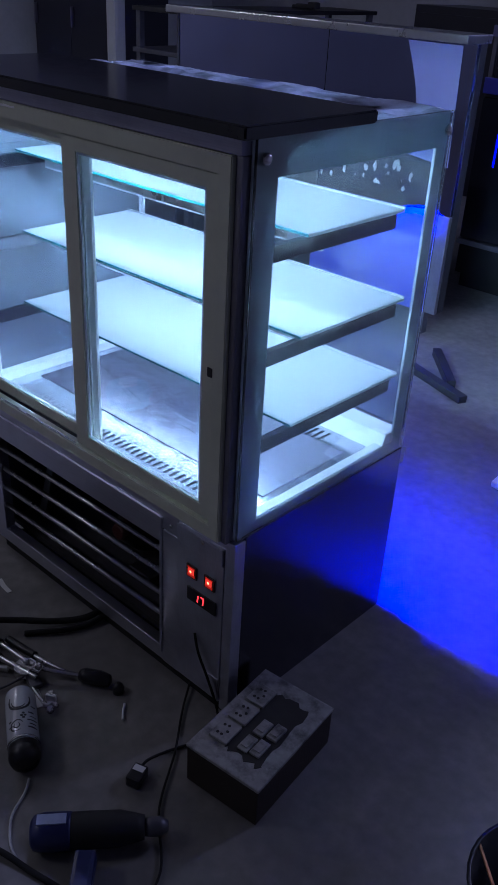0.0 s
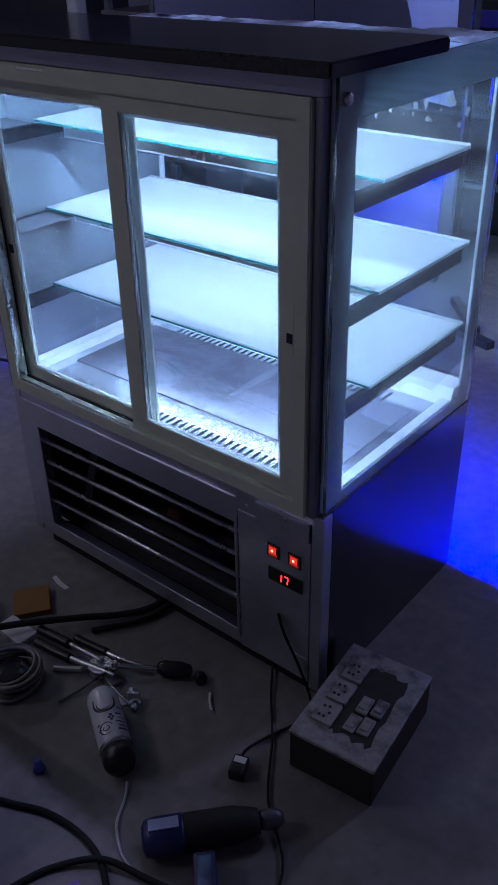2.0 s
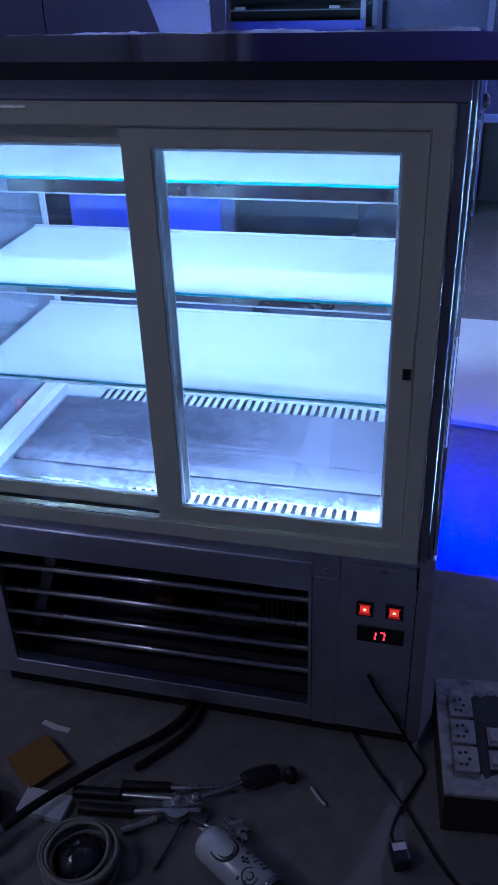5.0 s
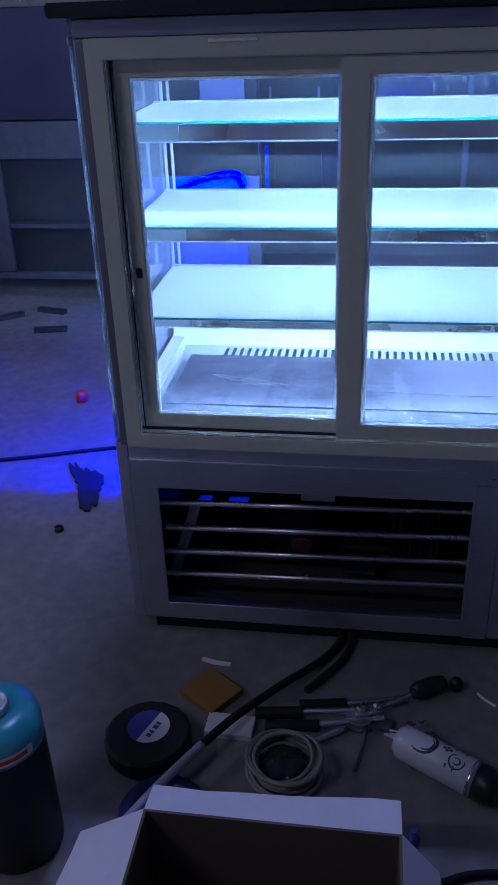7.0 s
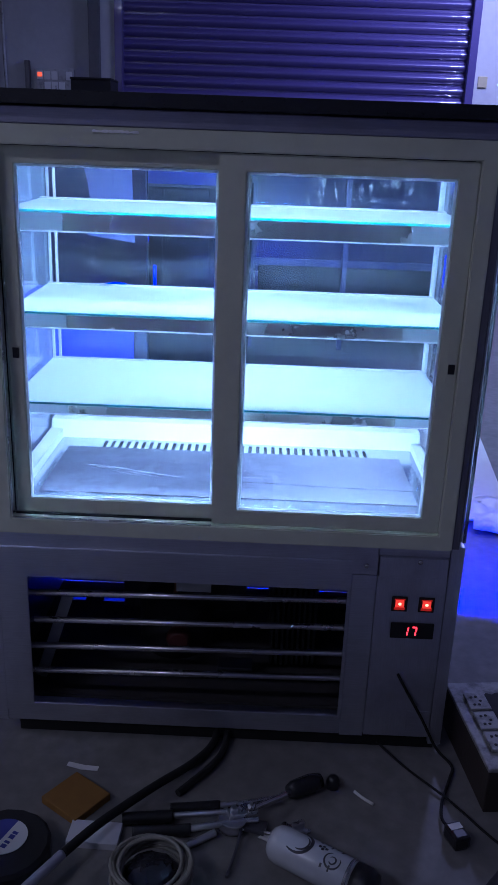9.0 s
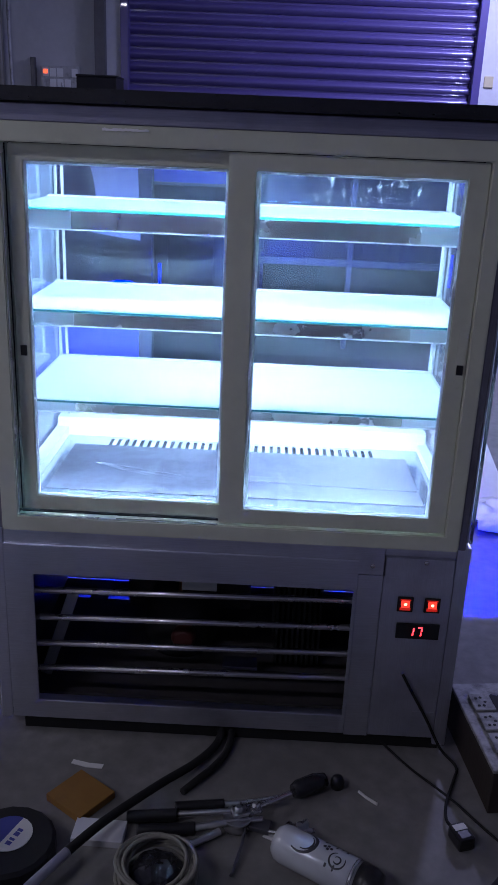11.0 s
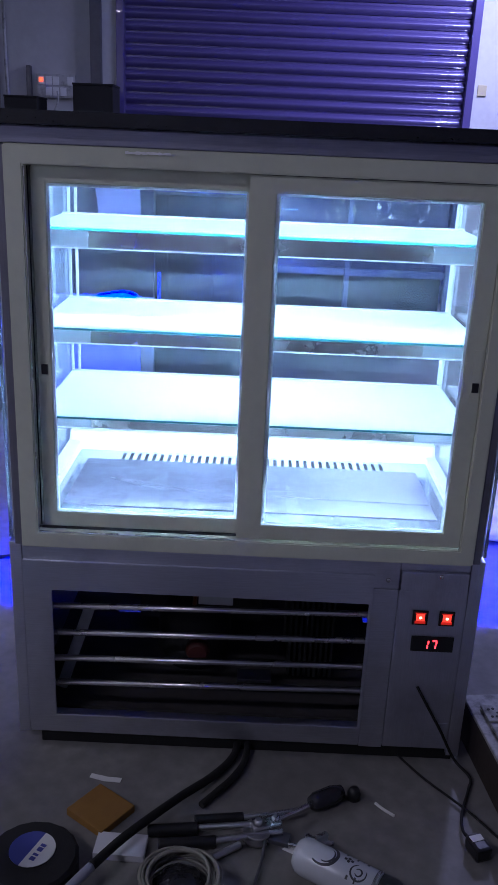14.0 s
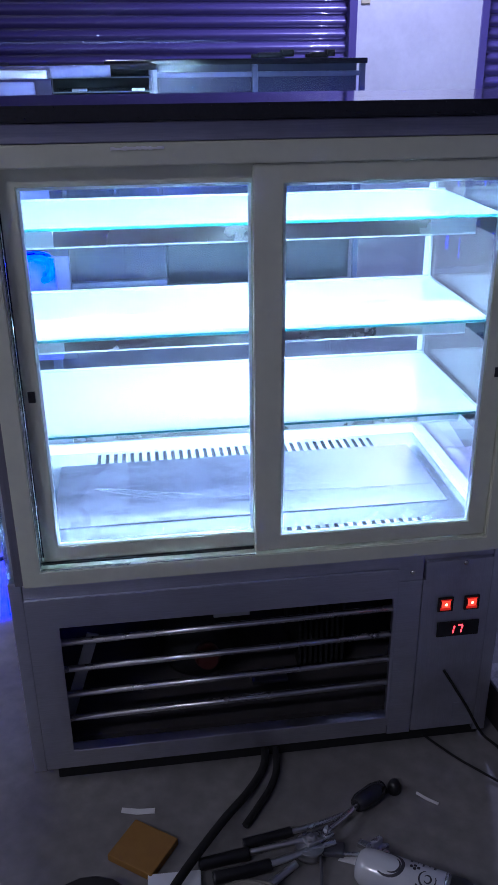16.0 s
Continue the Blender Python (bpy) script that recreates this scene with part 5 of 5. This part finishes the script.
part("hook", tube([(0.556, -0.255, 0.010), (0.595, -0.262, 0.012), (0.62, -0.265, 0.012), (0.622, -0.25, 0.012), (0.64, -0.247, 0.010)], 0.0042), BAR, r)
part("grip_end", turned([(0.013, 0.0), (0.018, 0.012), (0.019, 0.05), (0.014, 0.072), (0.006, 0.076)], pose(0.602, -0.158, 0.018, 90, 0, 120), 18), SHINY_BLACK, r, "dark rubber bulb")
part("knob", turned([(0.013, 0.0), (0.014, 0.014), (0.009, 0.024), (0.003, 0.026)], pose(0.69, -0.118, 0.0), 18), BLACK_PLASTIC, r)

# drill
r = root("power_drill", (0.92, -0.37, 0.0), "black and navy power drill lying on its side", "drill")
dm = pose(0.962, -0.385, 0.036, 0, 0, 49)
bm = bmesh.new()
lathe(bm, [(0.024, -0.11), (0.032, -0.10), (0.034, -0.03), (0.033, 0.04), (0.026, 0.07), (0.022, 0.085)], dm @ pose(0, 0, 0, 0, 90, 0), 24)
part("motor_housing", bm, MATT_BLACK, r)
part("rear_housing", turned([(0.022, -0.125), (0.031, -0.119), (0.0352, -0.10), (0.0352, -0.055), (0.0345, -0.05)], dm @ pose(0, 0, 0, 0, 90, 0), 24), BLUE_PLASTIC, r)
part("chuck", turned([(0.016, 0.085), (0.018, 0.095), (0.018, 0.115), (0.010, 0.13)], dm @ pose(0, 0, 0, 0, 90, 0), 20), DUSTY, r, "steel chuck")
part("handle", one(-0.02, 0.02, -0.13, -0.02, -0.02, 0.016, 0.008, pose(0.972, -0.418, 0.036, 0, 0, 44)), BLUE_PLASTIC, r, "navy blue handle")
part("foot_block", one(-0.028, 0.03, -0.165, -0.125, -0.024, 0.02, 0.008, pose(0.972, -0.418, 0.036, 0, 0, 44)), BLACK_PLASTIC, r)
part("name_plate", one(-0.112, -0.058, -0.010, 0.012, 0.0335, 0.0365, 0.0005, dm), PAPER_BLUE, r, "pale maker's plate")
part("cord", tube([(1.075, -0.55, 0.01), (1.118, -0.50, 0.006), (1.126, -0.44, 0.006), (1.09, -0.345, 0.006), (0.99, -0.26, 0.006), (0.91, -0.145, 0.006), (0.84, -0.06, 0.006), (0.79, 0.01, 0.01)], 0.0025), RUBBER, r)

# loose cables in the foreground
r = root("black_cable", (0.8, -0.6, 0.0), "loose loops of black cable", "cable")
part("cable", tube([(0.38, -0.66, 0.006), (0.50, -0.61, 0.006), (0.605, -0.573, 0.006), (0.69, -0.537, 0.006), (0.788, -0.53, 0.006), (0.867, -0.559, 0.006), (0.951, -0.635, 0.006), (1.03, -0.73, 0.006), (1.07, -0.86, 0.006)], 0.006), RUBBER, r)
r = root("black_cable", (0.8, -0.6, 0.0), "loose loops of black cable", "cable")
part("cable", tube([(0.70, -0.84, 0.006), (0.735, -0.74, 0.006), (0.755, -0.66, 0.006), (0.78, -0.60, 0.006), (0.84, -0.54, 0.014), (0.932, -0.511, 0.006), (1.02, -0.487, 0.006)], 0.006), RUBBER, r)
r = root("white_wire", (0.85, -0.45, 0.0), "thin white wire curling across the floor", "wire")
part("wire", tube([(0.755, -0.40, 0.008), (0.775, -0.425, 0.003), (0.808, -0.478, 0.003), (0.881, -0.515, 0.003), (0.977, -0.495, 0.003), (1.07, -0.455, 0.003), (1.10, -0.45, 0.003)], 0.0028), DIRTY_WHITE, r)
r = root("violet_carton", (0.80, -0.60, 0.0), "small dark carton with a violet printed top", "carton")
part("carton", one(-0.035, 0.035, -0.03, 0.03, 0.0, 0.053, 0.0015, pose(0.868, -0.648, 0.0, 0, 0, 62)), DARK_WOOD, r)
part("printed_top", one(-0.0345, 0.0345, -0.0295, 0.0295, 0.0532, 0.055, 0.0005, pose(0.868, -0.648, 0.0, 0, 0, 62)), VIOLET, r, "violet printed top")
part("sticker", turned([(0.016, 0.0), (0.016, 0.0006)], pose(0.862, -0.655, 0.0553), 20), PAPER, r)
r = root("sealant_tube", (1.03, -0.62, 0.0), "white sealant cartridge with a green band standing upright", "cartridge")
cm = pose(1.053, -0.621, 0.0)
body = part("cartridge", turned([(0.025, 0.0), (0.026, 0.004), (0.026, 0.156), (0.0245, 0.16), (0.023, 0.152)], cm, 28), CAN_WHITE, r)
part("band", turned([(0.0263, 0.136), (0.0264, 0.142), (0.0263, 0.143)], cm, 28), GREEN_INK, body, "dark green band")
part("band", turned([(0.0263, 0.12), (0.0264, 0.124), (0.0263, 0.126)], cm, 28), NAVY_LABEL, body)
r = root("wire_hook", (1.27, -0.32, 0.0), "bent piece of thin steel wire", "wire")
part("wire", tube([(1.30, -0.345, 0.003), (1.255, -0.33, 0.003), (1.247, -0.30, 0.003), (1.29, -0.285, 0.003), (1.325, -0.30, 0.003)], 0.0022), DUSTY, r)
r = root("bolt", (0.62, -0.48, 0.0), "small bolt on the floor", "bolt")
part("head", turned([(0.012, 0.0), (0.012, 0.01), (0.007, 0.011), (0.007, 0.03)], pose(0.595, -0.485, 0.0), 6), NAVY_LABEL, r)

# dark bucket beyond the socket box
r = root("bucket", (1.58, 0.0, 0.0), "black rubber bucket with a wire handle", "bucket")
bm = bmesh.new()
lathe(bm, [(0.11, 0.0), (0.135, 0.20), (0.14, 0.205), (0.133, 0.207), (0.105, 0.01)], pose(1.66, -0.02, 0.0))
pail = part("pail", bm, BLACK_PLASTIC, r)
part("handle", tube([(1.66 - 0.138, -0.02, 0.2), (1.60, -0.10, 0.212), (1.66, -0.155, 0.212), (1.72, -0.10, 0.212), (1.66 + 0.138, -0.02, 0.2)], 0.003), COPPER, pail)

# refrigerant cylinder and open carton near the camera
r = root("gas_cylinder", (-0.02, -0.6, 0.0), "small dark cylinder with a turquoise top", "cylinder")
gm = pose(-0.064, -0.555, 0.0) @ Matrix.Diagonal((0.92, 0.92, 1, 1))
part("body", turned([(0.075, 0.0), (0.08, 0.01), (0.08, 0.235), (0.0801, 0.24)], gm), BLACK_PLASTIC, r)
cap = part("shoulder", turned([(0.0802, 0.2405), (0.0802, 0.27), (0.074, 0.29), (0.045, 0.298), (0.032, 0.298)], gm), TURQUOISE, r, "turquoise shoulder")
part("collar", turned([(0.031, 0.2985), (0.031, 0.312), (0.024, 0.313), (0.023, 0.302)], gm), STEEL_LIGHT, r)
bm = bmesh.new()
wrap(bm, gm, -75, -20, 0.246, 0.264, 0.0806)
part("sticker", bm, PAPER, cap)
bm = bmesh.new()
wrap(bm, gm, -68, -28, 0.251, 0.259, 0.081)
part("sticker_print", bm, RED_PLASTIC, cap)

r = root("open_carton", (0.41, -0.84, 0.0), "open brown carton with a white printed outside", "carton")
cx0, cx1, cy0, cy1, ch, th = 0.2, 0.562, -0.97, -0.659, 0.24, 0.004
part("wall", boxes((cx0, cx1, cy1 - th, cy1, 0.0, ch)), CARDBOARD, r)
part("wall", boxes((cx0, cx1, cy0, cy0 + th, 0.0, ch)), CARDBOARD, r)
part("wall", boxes((cx0, cx0 + th, cy0 + th, cy1 - th, 0.0, ch)), CARDBOARD, r)
part("wall", boxes((cx1 - th, cx1, cy0 + th, cy1 - th, 0.0, ch)), CARDBOARD, r)
part("bottom", boxes((cx0 + th, cx1 - th, cy0 + th, cy1 - th, 0.0, 0.004)), CARDBOARD, r)


def flap(w, d, m, jag):
    rng = random.Random(jag)
    n = 9
    out = [(0, 0), (w, 0)] + [(w * (1 - i / n), d * (1 - 0.28 * abs(math.sin(jag + 2.1 * i / n)) - 0.04 * rng.random())) for i in range(n + 1)]
    return slab(out, -0.003, 0.0, m)


part("flap", flap(cx1 - cx0, 0.075, pose(cx0, cy1, ch, -14, 0, 0), 3), PRINTED, r, "torn white flap")
part("flap", flap(cy1 - cy0, 0.17, pose(cx0, cy0, ch, -32, 0, 90), 5), PRINTED, r, "white flap")
part("flap", flap(cy1 - cy0, 0.11, pose(cx1, cy1, ch, -52, 0, -90), 8), PRINTED, r, "white flap")

# far floor
r = root("white_board", (1.1, 1.7, 0.0), "white board lying flat on the floor behind the cabinet", "board")
part("board", slab([(0.828, 1.335), (1.22, 1.275), (1.40, 1.36), (1.48, 2.15), (0.77, 2.18)], 0.0005, 0.02, bevel=0.002), WHITE_PAINT, r)
r = root("steel_angle", (0.25, 1.9, 0.0), "dark angle irons thrown on the floor", "scrap metal")
part("angle_iron", one(-0.2, 0.2, -0.02, 0.02, 0.0, 0.03, 0.002, pose(0.25, 1.88, 0.0, 0, 0, -20)), DUSTY_DARK, r)
part("angle_iron", one(-0.17, 0.17, -0.018, 0.018, 0.0, 0.035, 0.002, pose(0.22, 2.02, 0.0, 0, 0, -48)), DUSTY_DARK, r)
r = root("red_cap", (-0.56, 1.12, 0.0), "small red plastic cap on the floor", "cap")
part("cap", turned([(0.02, 0.0), (0.022, 0.006), (0.018, 0.035), (0.006, 0.04)], pose(-0.512, 1.165, 0.0), 18), RED_PLASTIC, r)
r = root("floor_cable", (-0.5, 0.75, 0.0), "thin black cable across the floor behind the cabinet", "cable")
part("cable", tube([(-2.2, 0.40, 0.006), (-1.2, 0.56, 0.006), (-0.63, 0.714, 0.006), (-0.31, 0.817, 0.006), (0.1, 0.93, 0.006), (0.5, 0.99, 0.006)], 0.006), RUBBER, r)
r = root("dark_rag", (-0.34, 0.57, 0.0), "dark crumpled rag on the blue-lit floor", "rag")
rng = random.Random(11)
out = []
for i in range(44):
    a = 2 * math.pi * i / 44
    k = 0.72 + 0.34 * rng.random() + 0.16 * math.sin(3 * a + 1.0)
    out.append((-0.318 + 0.05 * k * math.cos(a) - 0.055 * k * math.sin(a), 0.6 + 0.13 * k * math.sin(a) + 0.01 * math.cos(2 * a)))
bm = bmesh.new()
prism(bm, out, 0.0005, 0.006)
part("cloth", bm, MATT_BLACK, r)
r = root("nut", (-0.32, 0.318, 0.0), "small dark nut on the floor", "nut")
part("ring", turned([(0.013, 0.0), (0.013, 0.012), (0.007, 0.0121)], pose(-0.316, 0.361, 0.0), 6), BLACK_PLASTIC, r)
for x, y, a in ((-0.87, 1.84, 10), (-1.12, 1.99, 40), (-0.95, 2.08, -15)):
    r = root("offcut", (x, y, 0.0), "dark steel offcut on the floor", "scrap metal", "offcuts on the floor")
    part("bar", one(-0.07, 0.07, -0.016, 0.016, 0.0, 0.02, 0.002, pose(x, y, 0.0, 0, 0, a)), DUSTY_DARK, r)

# white crumpled sheet at the edge of the blue light
r = root("crumpled_sheet", (1.3, 1.15, 0.0), "crumpled white plastic sheet on the floor", "sheet")
bm = bmesh.new()
grid = [[None] * 13 for _ in range(13)]
for i in range(13):
    for j in range(13):
        u, v = i / 12 - 0.5, j / 12 - 0.5
        p = Vector((1.36 + 0.32 * u + 0.06 * v, 1.19 + 0.3 * v - 0.05 * u, 0.0))
        p.z = 0.012 + 0.05 * max(0, noise.noise(Vector((u * 5, v * 5, 3.1))) + 0.3) * (1 - 1.2 * (u * u + v * v))
        grid[i][j] = bm.verts.new(p)
for i in range(12):
    for j in range(12):
        if (i - 6) ** 2 + (j - 6) ** 2 < 42 + 8 * noise.noise(Vector((i, j, 0.5))):
            bm.faces.new((grid[i][j], grid[i + 1][j], grid[i + 1][j + 1], grid[i][j + 1])).smooth = True
bmesh.ops.delete(bm, geom=[v for v in bm.verts if not v.link_faces], context="VERTS")
bmesh.ops.solidify(bm, geom=bm.faces[:], thickness=0.003)
part("sheet", bm, WHITE_PAINT, r)
